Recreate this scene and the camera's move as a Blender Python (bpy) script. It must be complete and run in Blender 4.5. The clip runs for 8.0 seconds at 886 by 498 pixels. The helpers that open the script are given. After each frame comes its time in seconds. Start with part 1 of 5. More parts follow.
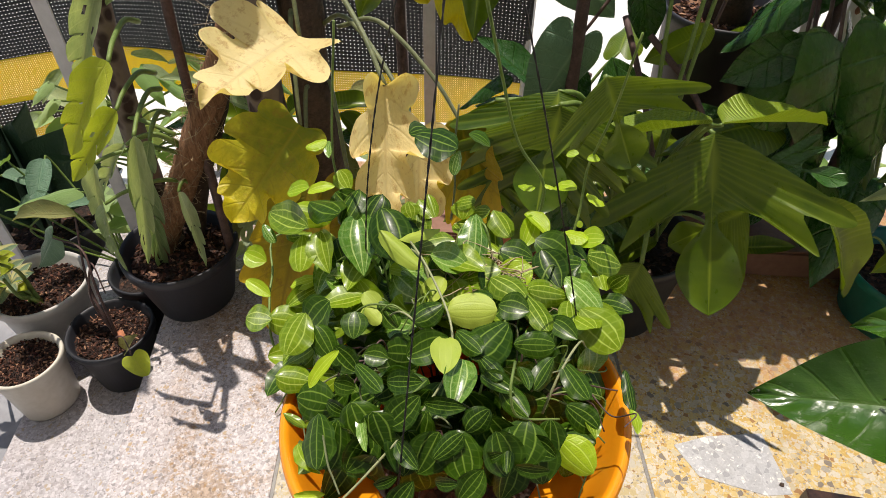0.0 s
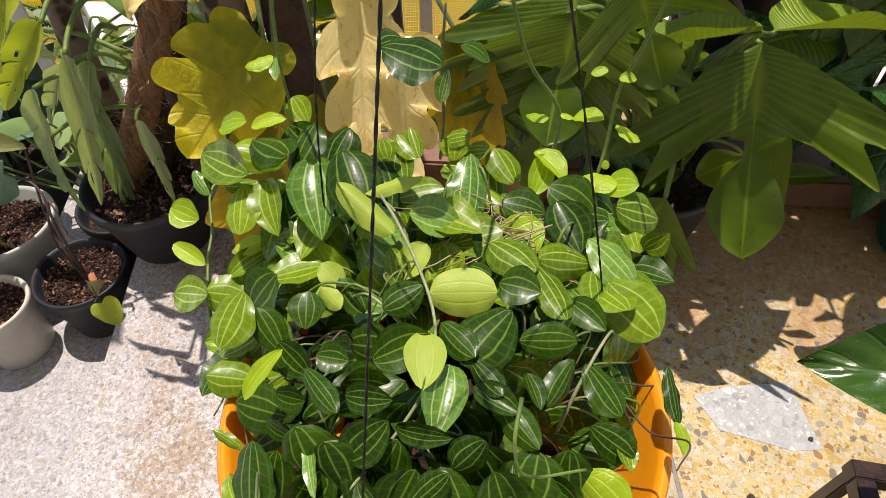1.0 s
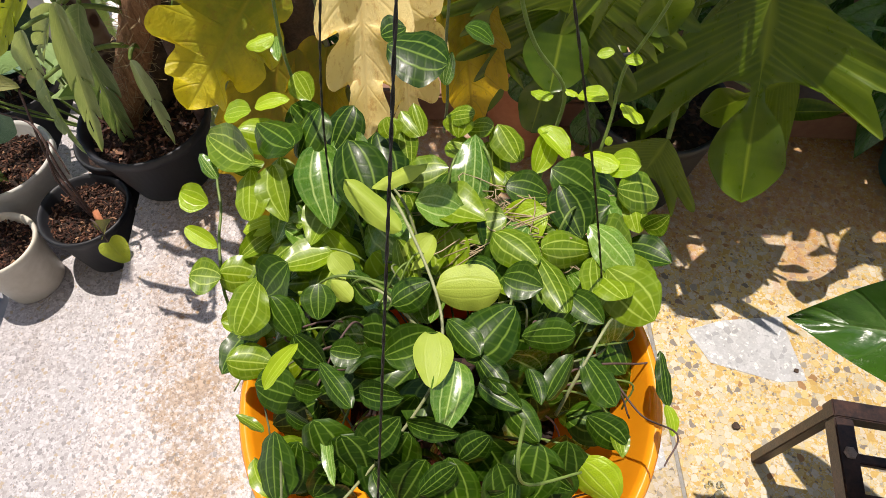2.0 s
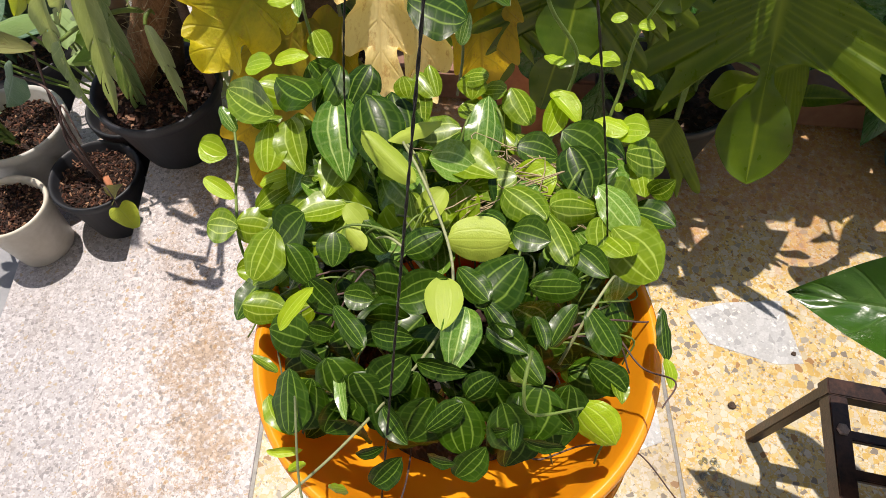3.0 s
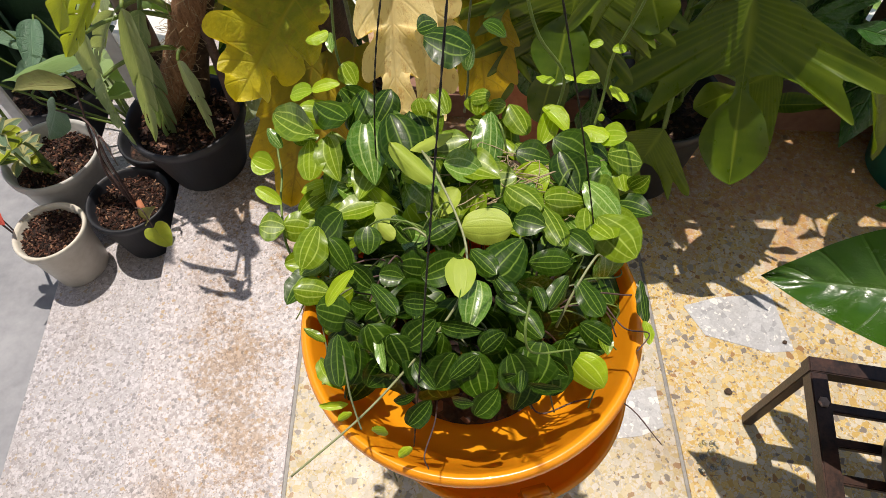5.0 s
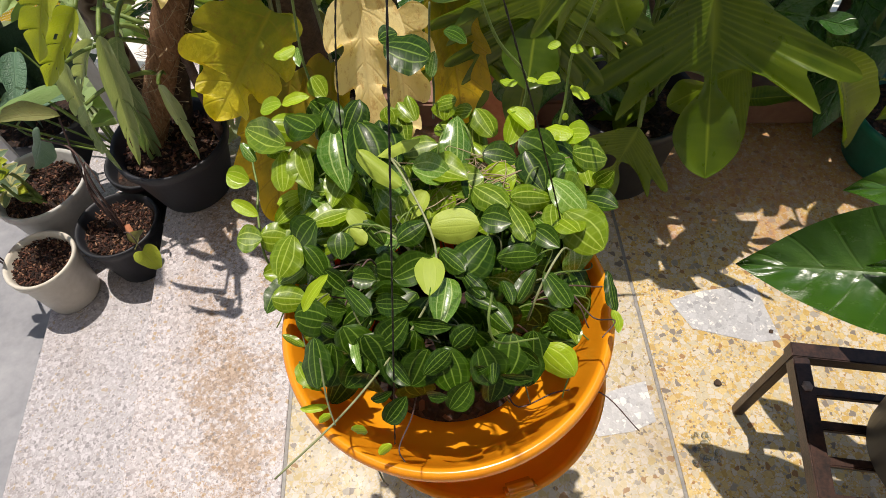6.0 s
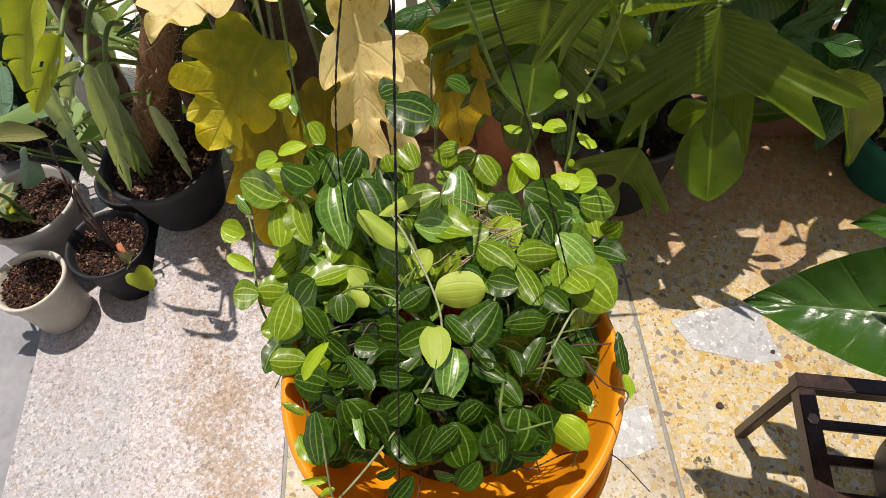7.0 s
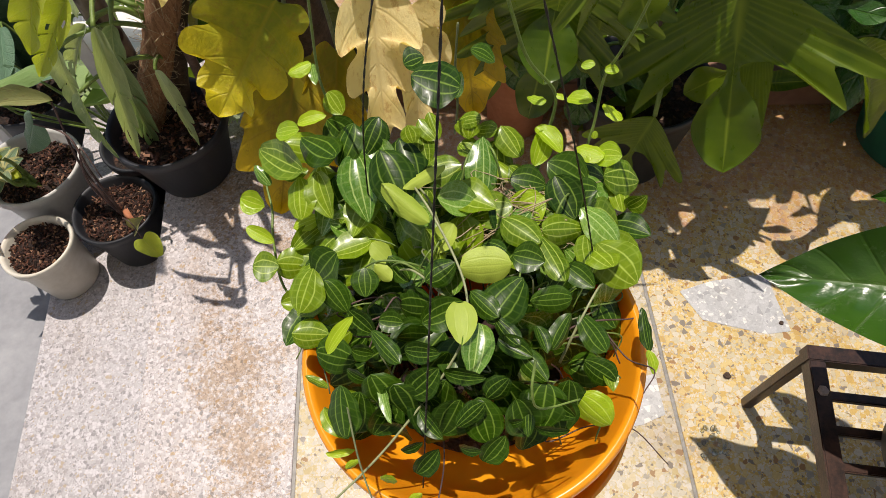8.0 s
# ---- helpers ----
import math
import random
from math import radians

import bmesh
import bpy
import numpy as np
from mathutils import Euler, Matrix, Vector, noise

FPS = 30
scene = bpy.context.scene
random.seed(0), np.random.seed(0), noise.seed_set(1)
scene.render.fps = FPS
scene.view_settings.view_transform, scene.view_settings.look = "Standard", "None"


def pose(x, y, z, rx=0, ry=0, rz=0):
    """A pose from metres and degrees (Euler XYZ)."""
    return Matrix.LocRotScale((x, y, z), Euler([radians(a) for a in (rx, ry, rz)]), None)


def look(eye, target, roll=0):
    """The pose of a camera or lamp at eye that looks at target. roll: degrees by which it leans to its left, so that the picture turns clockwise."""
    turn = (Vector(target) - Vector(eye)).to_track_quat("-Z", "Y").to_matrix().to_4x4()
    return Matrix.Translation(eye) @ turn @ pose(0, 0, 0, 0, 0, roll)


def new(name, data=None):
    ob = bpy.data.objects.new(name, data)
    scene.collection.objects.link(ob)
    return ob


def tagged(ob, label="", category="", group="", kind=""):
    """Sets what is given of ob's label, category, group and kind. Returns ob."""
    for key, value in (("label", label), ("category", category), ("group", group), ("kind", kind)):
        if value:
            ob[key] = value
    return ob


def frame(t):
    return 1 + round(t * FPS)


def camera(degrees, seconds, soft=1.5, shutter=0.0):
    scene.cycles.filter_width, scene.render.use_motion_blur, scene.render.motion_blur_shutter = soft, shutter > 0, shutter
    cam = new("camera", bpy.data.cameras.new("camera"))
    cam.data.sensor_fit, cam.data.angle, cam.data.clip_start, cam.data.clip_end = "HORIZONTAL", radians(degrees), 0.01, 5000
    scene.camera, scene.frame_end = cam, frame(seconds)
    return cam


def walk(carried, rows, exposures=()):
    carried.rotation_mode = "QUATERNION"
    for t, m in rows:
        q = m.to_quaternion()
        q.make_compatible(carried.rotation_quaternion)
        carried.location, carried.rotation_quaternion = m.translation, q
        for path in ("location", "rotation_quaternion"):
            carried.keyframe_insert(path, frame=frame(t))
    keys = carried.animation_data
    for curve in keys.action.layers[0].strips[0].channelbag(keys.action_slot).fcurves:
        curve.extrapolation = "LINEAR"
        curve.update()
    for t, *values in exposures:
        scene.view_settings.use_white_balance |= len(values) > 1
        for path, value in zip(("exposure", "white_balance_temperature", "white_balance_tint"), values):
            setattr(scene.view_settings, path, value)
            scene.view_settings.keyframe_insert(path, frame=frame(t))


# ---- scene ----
cam = camera(70.6, 8.0, soft=0.5)
PATH = [
    (0, (0.228, -0.001, 1.002), (0.143, 1.221, -0.130), 0.6),
    (0.5, (0.245, 0.052, 0.985), (0.140, 1.238, -0.280), 0.0),
    (1, (0.234, 0.107, 0.931), (0.140, 1.263, -0.448), -0.4),
    (1.2, (0.232, 0.118, 0.929), (0.140, 1.260, -0.500), -0.8),
    (2.3, (0.227, 0.140, 0.978), (0.140, 1.160, -0.770), -0.6),
    (2.5, (0.226, 0.134, 0.977), (0.137, 1.151, -0.784), -0.4),
    (3, (0.225, 0.114, 0.969), (0.134, 1.114, -0.726), 0.6),
    (3.5, (0.234, 0.083, 0.972), (0.118, 1.100, -0.640), 0.7),
    (4, (0.224, 0.065, 0.983), (0.074, 1.111, -0.635), -0.2),
    (4.5, (0.218, 0.059, 1.019), (0.082, 1.118, -0.680), -0.9),
    (6, (0.246, 0.037, 1.035), (0.133, 1.137, -0.631), -4.8),
    (6.5, (0.243, 0.048, 1.041), (0.136, 1.162, -0.635), -4.6),
    (7, (0.237, 0.090, 1.049), (0.141, 1.208, -0.690), -4.4),
    (7.5, (0.224, 0.115, 1.056), (0.141, 1.224, -0.743), -4.1),
    (8, (0.219, 0.098, 1.049), (0.121, 1.135, -0.781), -4.4),
]
walk(cam, [(t, look(eye, target, roll)) for t, eye, target, roll in PATH],
     exposures=((0.0, 0.19), (1.2, 0.24), (2.3, 0.31), (3.4, 0.3), (4.4, 0.1), (8.0, 0.08)))

# ---- world, sun, exposure ----
SUN = Vector((-0.025, 0.066, 0.32)).normalized()
world = bpy.data.worlds.new("sky")
scene.world = world
world.use_nodes = True
wn = world.node_tree
sky = wn.nodes.new("ShaderNodeTexSky")
sky.sky_type = "NISHITA"
sky.sun_disc = False
sky.sun_elevation = math.asin(SUN.z)
sky.sun_rotation = math.atan2(SUN.x, SUN.y)
wn.links.new(sky.outputs[0], wn.nodes["Background"].inputs[0])
wn.nodes["Background"].inputs[1].default_value = 0.095
sun_data = bpy.data.lights.new("sun", "SUN")
sun_data.energy, sun_data.angle, sun_data.color = 4.25, radians(0.5), (1.0, 0.9, 0.8)
sun = new("sun", sun_data)
sun.matrix_world = look(SUN * 10, (0, 0, 0))

rng = random.Random(7)


# ---- materials ----
def shader(name):
    m = bpy.data.materials.new(name)
    m.use_nodes = True
    return m, m.node_tree, m.node_tree.nodes["Principled BSDF"]


def node(nt, kind, **inputs):
    n = nt.nodes.new(kind)
    for k, v in inputs.items():
        n.inputs[k.replace("_", " ")].default_value = v
    return n


def ramp(nt, fac, stops, constant=False):
    r = nt.nodes.new("ShaderNodeValToRGB")
    if constant:
        r.color_ramp.interpolation = "CONSTANT"
    el = r.color_ramp.elements
    while len(el) < len(stops):
        el.new(0.5)
    for e, (p, c) in zip(el, stops):
        e.position, e.color = p, (*c, 1)
    nt.links.new(fac, r.inputs[0])
    return r.outputs[0]


def mixc(nt, fac, a, b, kind="MIX"):
    n = nt.nodes.new("ShaderNodeMix")
    n.data_type, n.blend_type = "RGBA", kind
    for sock, v in ((n.inputs[0], fac), (n.inputs[6], a), (n.inputs[7], b)):
        if isinstance(v, bpy.types.NodeSocket):
            nt.links.new(v, sock)
        else:
            sock.default_value = (*v, 1) if isinstance(v, tuple) else v
    return n.outputs[2]


def calc(nt, op, a, b=0.0, c=0.0):
    n = nt.nodes.new("ShaderNodeMath")
    n.operation = op
    for sock, v in zip(n.inputs, (a, b, c)):
        if isinstance(v, bpy.types.NodeSocket):
            nt.links.new(v, sock)
        else:
            sock.default_value = v
    return n.outputs[0]


def coords(nt):
    return nt.nodes.new("ShaderNodeTexCoord").outputs["Object"]


def place(nt):
    return nt.nodes.new("ShaderNodeNewGeometry").outputs["Position"]


def noisy(nt, vec, scale, detail=4.0, rough=0.6):
    n = node(nt, "ShaderNodeTexNoise", Scale=scale, Detail=detail, Roughness=rough)
    nt.links.new(vec, n.inputs["Vector"])
    return n.outputs[0]


def bump(nt, height, bsdf, strength, distance=0.001):
    b = node(nt, "ShaderNodeBump", Strength=strength, Distance=distance)
    nt.links.new(height, b.inputs["Height"])
    nt.links.new(b.outputs[0], bsdf.inputs["Normal"])


def plain_mat(name, a, b, scale=30.0, rough=0.5, metal=0.0, rel=0.3, dist=0.001, coat=0.0):
    """Two close tones mixed by noise at two scales, with relief."""
    m, nt, p = shader(name)
    v = coords(nt)
    fac = calc(nt, "ADD", calc(nt, "MULTIPLY", noisy(nt, v, scale), 0.6), calc(nt, "MULTIPLY", noisy(nt, v, scale * 6), 0.4))
    nt.links.new(ramp(nt, fac, [(0.35, a), (0.65, b)]), p.inputs["Base Color"])
    p.inputs["Roughness"].default_value, p.inputs["Metallic"].default_value = rough, metal
    p.inputs["Coat Weight"].default_value = coat
    bump(nt, noisy(nt, v, scale * 8), p, rel, dist)
    return m


def terrazzo(name, size, chips, matrix_a, matrix_b, gap, stain, rough, band=False, shaded_dirt=False):
    """Marble chips of a given size in a cement matrix, with worn stains."""
    m, nt, p = shader(name)
    v = place(nt)
    warp = nt.nodes.new("ShaderNodeVectorMath")
    warp.operation = "MULTIPLY_ADD"
    wob = node(nt, "ShaderNodeTexNoise", Scale=1.3 / size, Detail=2.0)
    nt.links.new(v, wob.inputs["Vector"])
    nt.links.new(wob.outputs["Color"], warp.inputs[0])
    warp.inputs[1].default_value = (size * 0.5,) * 3
    nt.links.new(v, warp.inputs[2])
    cells, edges = [], []
    for k in (1.0, 2.3):
        a = node(nt, "ShaderNodeTexVoronoi", Scale=k / size)
        e = node(nt, "ShaderNodeTexVoronoi", Scale=k / size)
        e.feature = "DISTANCE_TO_EDGE"
        for n in (a, e):
            nt.links.new(warp.outputs[0], n.inputs["Vector"])
        cells.append(a), edges.append(e)
    sep = nt.nodes.new("ShaderNodeSeparateColor")
    nt.links.new(cells[0].outputs["Color"], sep.inputs[0])
    sep2 = nt.nodes.new("ShaderNodeSeparateColor")
    nt.links.new(cells[1].outputs["Color"], sep2.inputs[0])
    big = ramp(nt, sep.outputs[0], chips, True)
    small = ramp(nt, sep2.outputs[1], chips[::1], True)
    ground = mixc(nt, noisy(nt, v, 90.0), matrix_a, matrix_b)
    # big chips only in part of the cells; small chips fill between
    col = mixc(nt, calc(nt, "GREATER_THAN", edges[1].outputs["Distance"], gap * 1.2), ground, small)
    some = calc(nt, "MULTIPLY", calc(nt, "GREATER_THAN", sep.outputs[1], 0.42), calc(nt, "GREATER_THAN", edges[0].outputs["Distance"], gap))
    col = mixc(nt, some, col, big)
    dirt = ramp(nt, noisy(nt, v, 4.2, 6.0, 0.7), [(0.5, (0, 0, 0)), (0.72, (1, 1, 1))])
    fine = noisy(nt, v, 260.0, 2.0)
    col = mixc(nt, calc(nt, "MULTIPLY", dirt, 0.55), col, stain, "MULTIPLY")
    col = mixc(nt, 0.35, col, ramp(nt, fine, [(0.3, (0.55, 0.55, 0.55)), (0.7, (1, 1, 1))]), "MULTIPLY")
    if band:
        # rusty water marks along the panel joint
        xyz = nt.nodes.new("ShaderNodeSeparateXYZ")
        nt.links.new(v, xyz.inputs[0])
        off = calc(nt, "ABSOLUTE", calc(nt, "ADD", calc(nt, "MULTIPLY_ADD", xyz.outputs[1], 0.12, 0.135), xyz.outputs[0]))
        near = calc(nt, "MAXIMUM", calc(nt, "SUBTRACT", 1.0, calc(nt, "DIVIDE", off, 0.13)), 0.0)
        mark = ramp(nt, calc(nt, "MULTIPLY", noisy(nt, v, 110.0, 6.0, 0.8), calc(nt, "MULTIPLY_ADD", noisy(nt, v, 8.0, 3.0), 1.5, 0.1)), [(0.4, (0, 0, 0)), (0.5, (1, 1, 1))])
        col = mixc(nt, calc(nt, "MULTIPLY", mark, calc(nt, "MINIMUM", calc(nt, "MULTIPLY", near, 1.6), 0.72)), col, (0.62, 0.42, 0.2), "MULTIPLY")
    if shaded_dirt:
        # trodden earth and water stains among the far pots, plus shade painted in
        xyz = nt.nodes.new("ShaderNodeSeparateXYZ")
        nt.links.new(v, xyz.inputs[0])
        far = calc(nt, "ADD", calc(nt, "MULTIPLY", calc(nt, "SUBTRACT", xyz.outputs[1], 0.7), 2.6), calc(nt, "MULTIPLY_ADD", noisy(nt, v, 9.0, 8.0, 0.78), 2.6, -1.0))
        soft = ramp(nt, far, [(0.3, (0, 0, 0)), (0.75, (1, 1, 1))])
        speck = ramp(nt, noisy(nt, v, 75.0, 6.0, 0.8), [(0.4, (0.25, 0.25, 0.25)), (0.6, (1, 1, 1))])
        col = mixc(nt, calc(nt, "MULTIPLY", soft, calc(nt, "MULTIPLY", speck, 0.9)), col, (0.4, 0.19, 0.085))
    nt.links.new(col, p.inputs["Base Color"])
    nt.links.new(ramp(nt, noisy(nt, v, 14.0), [(0.3, (rough - 0.12,) * 3), (0.7, (rough + 0.12,) * 3)]), p.inputs["Roughness"])
    bump(nt, calc(nt, "ADD", edges[0].outputs["Distance"], calc(nt, "MULTIPLY", fine, 0.4)), p, 0.25, 0.0008)
    return m


def leaf_mat(name, dark, light, vein, veins=(0.0, 0.44, 0.84), glow=0.3, rough=0.3, strong=0.8, side=0.0, spots=None, vary=0.35, coat=0.0, rays=False, relief=0.5, feather=0.0, wide=0.075, edge=None, grain=0.5, ripe=None, gloss=0.5):
    """A leaf: long veins at shares of the half-width, or side veins along its length; some light passes through."""
    m, nt, p = shader(name)
    uv = nt.nodes.new("ShaderNodeUVMap")
    sep = nt.nodes.new("ShaderNodeSeparateXYZ")
    nt.links.new(uv.outputs[0], sep.inputs[0])
    v = coords(nt)
    rnd = nt.nodes.new("ShaderNodeObjectInfo").outputs["Random"]
    s = calc(nt, "ABSOLUTE", calc(nt, "MULTIPLY_ADD", sep.outputs[0], 2.0, -1.0))
    wav = calc(nt, "MULTIPLY_ADD", noisy(nt, v, 4.0, 2.0), 0.16, -0.08)
    sw = calc(nt, "ADD", s, calc(nt, "MULTIPLY", wav, calc(nt, "MINIMUM", calc(nt, "MULTIPLY", s, 4.0), 1.0)))
    line = None
    for c in veins:
        d = calc(nt, "ABSOLUTE", calc(nt, "SUBTRACT", sw, c))
        w = calc(nt, "SUBTRACT", 1.0, calc(nt, "DIVIDE", d, wide if c < 0.6 else 0.06))
        w = calc(nt, "MULTIPLY", w, 1.0 if c < 0.6 else 0.22)
        line = w if line is None else calc(nt, "MAXIMUM", line, w)
    if side:
        along = calc(nt, "MULTIPLY", calc(nt, "SQRT", sep.outputs[1]), side) if rays else calc(nt, "MULTIPLY_ADD", sep.outputs[1], side, calc(nt, "MULTIPLY", s, -0.9))
        along = calc(nt, "ADD", along, calc(nt, "MULTIPLY", wav, 3.0 if feather else 0.0))
        f = calc(nt, "FRACT", along)
        w = calc(nt, "MULTIPLY", calc(nt, "SUBTRACT", 1.0, calc(nt, "DIVIDE", calc(nt, "ABSOLUTE", calc(nt, "SUBTRACT", f, 0.5)), 0.3 if rays else 0.07 + 0.08 * (feather > 0))), 0.45 if rays else (feather or 0.5))
        if rays:
            fade = calc(nt, "SUBTRACT", 1.0, calc(nt, "MULTIPLY", calc(nt, "MAXIMUM", calc(nt, "SUBTRACT", sep.outputs[1], 0.3), 0.0), 5.0))
            w = calc(nt, "MULTIPLY", w, calc(nt, "MAXIMUM", fade, 0.12))
        line = calc(nt, "MAXIMUM", line, w)
    line = calc(nt, "MULTIPLY", calc(nt, "MAXIMUM", line, 0.0), strong)
    tone = calc(nt, "ADD", calc(nt, "MULTIPLY", rnd, vary), calc(nt, "MULTIPLY", noisy(nt, v, 3.0, 5.0), 0.9 - vary))
    col = ramp(nt, tone, [(0.2, dark), (0.75, light)])
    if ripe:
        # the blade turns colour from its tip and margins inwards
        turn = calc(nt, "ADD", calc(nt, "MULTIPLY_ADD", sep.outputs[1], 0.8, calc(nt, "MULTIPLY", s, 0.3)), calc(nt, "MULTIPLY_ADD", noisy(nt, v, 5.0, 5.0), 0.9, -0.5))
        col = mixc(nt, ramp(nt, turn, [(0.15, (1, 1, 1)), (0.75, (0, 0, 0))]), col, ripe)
    if spots:
        sp = ramp(nt, noisy(nt, v, 9.0, 6.0, 0.75), [(0.54, (0, 0, 0)), (0.64, (1, 1, 1))])
        col = mixc(nt, calc(nt, "MULTIPLY", sp, spots[1]), col, spots[0])
    col = mixc(nt, line, col, vein)
    if edge:
        col = mixc(nt, ramp(nt, calc(nt, "ADD", sw, calc(nt, "MULTIPLY", wav, 2.0)), [(0.6, (0, 0, 0)), (0.7, (1, 1, 1))]), col, edge)
    nt.links.new(col, p.inputs["Base Color"])
    nt.links.new(ramp(nt, noisy(nt, v, 12.0), [(0.3, (rough,) * 3), (0.7, (rough + 0.14,) * 3)]), p.inputs["Roughness"])
    p.inputs["Specular IOR Level"].default_value = gloss
    p.inputs["Coat Weight"].default_value, p.inputs["Coat Roughness"].default_value = coat, 0.17
    bump(nt, calc(nt, "SUBTRACT", calc(nt, "MULTIPLY", noisy(nt, v, 30.0), grain), line), p, relief, 0.02)
    t = nt.nodes.new("ShaderNodeBsdfTranslucent")
    nt.links.new(mixc(nt, 1.0, col, (1.5, 1.45, 0.5), "MULTIPLY"), t.inputs[0])
    mx = nt.nodes.new("ShaderNodeMixShader")
    mx.inputs[0].default_value = glow
    nt.links.new(p.outputs[0], mx.inputs[1])
    nt.links.new(t.outputs[0], mx.inputs[2])
    nt.links.new(mx.outputs[0], nt.nodes["Material Output"].inputs["Surface"])
    return m


def soil_mat():
    m, nt, p = shader("soil")
    v = coords(nt)
    c = node(nt, "ShaderNodeTexVoronoi", Scale=130.0)
    nt.links.new(v, c.inputs["Vector"])
    sep = nt.nodes.new("ShaderNodeSeparateColor")
    nt.links.new(c.outputs["Color"], sep.inputs[0])
    nt.links.new(ramp(nt, sep.outputs[0], [(0.0, (0.02, 0.011, 0.008)), (0.6, (0.045, 0.022, 0.015)), (0.86, (0.1, 0.045, 0.026)), (0.985, (0.26, 0.18, 0.12))], True), p.inputs["Base Color"])
    p.inputs["Roughness"].default_value = 0.9
    bump(nt, calc(nt, "ADD", c.outputs["Distance"], noisy(nt, v, 60.0)), p, 1.0, 0.006)
    return m


YELLOW_FLOOR = terrazzo("yellow terrazzo", 0.0098,
                        [(0.0, (0.522, 0.452, 0.304)), (0.28, (0.592, 0.531, 0.418)), (0.55, (0.522, 0.348, 0.096)), (0.66, (0.609, 0.461, 0.191)), (0.86, (0.348, 0.313, 0.252)), (0.93, (0.209, 0.174, 0.139)), (0.97, (0.331, 0.174, 0.061))],
                        (0.522, 0.331, 0.061), (0.609, 0.418, 0.104), 0.05, (0.45, 0.26, 0.12), 0.5, shaded_dirt=True)
CREAM_FLOOR = terrazzo("cream terrazzo", 0.0098,
                       [(0.0, (0.480, 0.432, 0.336)), (0.28, (0.544, 0.496, 0.424)), (0.55, (0.464, 0.368, 0.176)), (0.66, (0.528, 0.440, 0.272)), (0.86, (0.320, 0.288, 0.232)), (0.93, (0.192, 0.160, 0.128)), (0.97, (0.304, 0.176, 0.072))],
                       (0.464, 0.360, 0.160), (0.528, 0.424, 0.216), 0.05, (0.5, 0.36, 0.22), 0.5, shaded_dirt=True)
WHITE_FLOOR = terrazzo("pale terrazzo", 0.0058,
                       [(0.0, (0.49, 0.455, 0.46)), (0.35, (0.62, 0.58, 0.595)), (0.62, (0.38, 0.34, 0.34)), (0.83, (0.28, 0.26, 0.265)), (0.94, (0.44, 0.33, 0.21))],
                       (0.46, 0.42, 0.425), (0.55, 0.515, 0.53), 0.05, (0.62, 0.49, 0.36), 0.5, True)
TREAD_FLOOR = terrazzo("pale bluish terrazzo", 0.0064,
                       [(0.0, (0.44, 0.42, 0.435)), (0.35, (0.56, 0.535, 0.56)), (0.62, (0.36, 0.335, 0.345)), (0.83, (0.27, 0.255, 0.265)), (0.94, (0.4, 0.33, 0.25))],
                       (0.42, 0.395, 0.41), (0.5, 0.48, 0.505), 0.05, (0.66, 0.58, 0.48), 0.5)
GREY_PATCH = terrazzo("grey patch", 0.011, [(0.0, (0.45, 0.45, 0.46)), (0.45, (0.52, 0.52, 0.53)), (0.78, (0.74, 0.72, 0.69)), (0.92, (0.36, 0.36, 0.37))],
                      (0.42, 0.42, 0.43), (0.52, 0.52, 0.53), 0.06, (0.7, 0.66, 0.6), 0.4)
STRIP = plain_mat("joint strip", (0.16, 0.15, 0.14), (0.28, 0.27, 0.25), 40, 0.5)
GROUT = plain_mat("cement bed", (0.2, 0.18, 0.15), (0.3, 0.27, 0.23), 20, 0.9)
CONCRETE = plain_mat("grey concrete", (0.2, 0.205, 0.225), (0.33, 0.335, 0.355), 5, 0.75, rel=0.4)
YARD = plain_mat("pale yard", (0.62, 0.6, 0.55), (0.78, 0.76, 0.72), 3, 0.8)
PLASTER = plain_mat("cream plaster", (0.66, 0.62, 0.54), (0.76, 0.72, 0.64), 4, 0.85)
KERB = plain_mat("red oxide kerb", (0.2, 0.1, 0.065), (0.3, 0.16, 0.11), 9, 0.7)
ORANGE = plain_mat("orange plastic", (0.92, 0.34, 0.009), (0.95, 0.4, 0.014), 6, 0.2, rel=0.06, coat=0.4)
ont = ORANGE.node_tree
otr = node(ont, "ShaderNodeBsdfTranslucent", Color=(1.0, 0.2, 0.003, 1))
omx = node(ont, "ShaderNodeMixShader", Fac=0.2)
ont.links.new(ont.nodes["Principled BSDF"].outputs[0], omx.inputs[1])
ont.links.new(otr.outputs[0], omx.inputs[2])
ont.links.new(omx.outputs[0], ont.nodes["Material Output"].inputs["Surface"])
BLACK_POT = plain_mat("black plastic", (0.011, 0.012, 0.016), (0.022, 0.023, 0.029), 12, 0.5, rel=0.15)
CREAM_POT = plain_mat("cream plastic", (0.56, 0.52, 0.43), (0.68, 0.64, 0.56), 14, 0.42, rel=0.1)
GREY_POT = plain_mat("grey plastic", (0.46, 0.45, 0.43), (0.58, 0.57, 0.54), 14, 0.5, rel=0.1)
TEAL_POT = plain_mat("teal plastic", (0.006, 0.12, 0.085), (0.012, 0.18, 0.13), 10, 0.4, rel=0.1)
TERRACOTTA = plain_mat("terracotta", (0.42, 0.15, 0.07), (0.55, 0.24, 0.13), 18, 0.85)
STAND_MAT = plain_mat("black painted steel", (0.012, 0.009, 0.009), (0.08, 0.038, 0.026), 38, 0.33, 0.2, rel=0.25)
WIRE_MAT = plain_mat("black wire", (0.012, 0.011, 0.012), (0.04, 0.035, 0.035), 60, 0.45, 0.4)
BOLT_MAT = plain_mat("rusty bolt", (0.25, 0.18, 0.15), (0.42, 0.33, 0.3), 120, 0.5, 0.5)
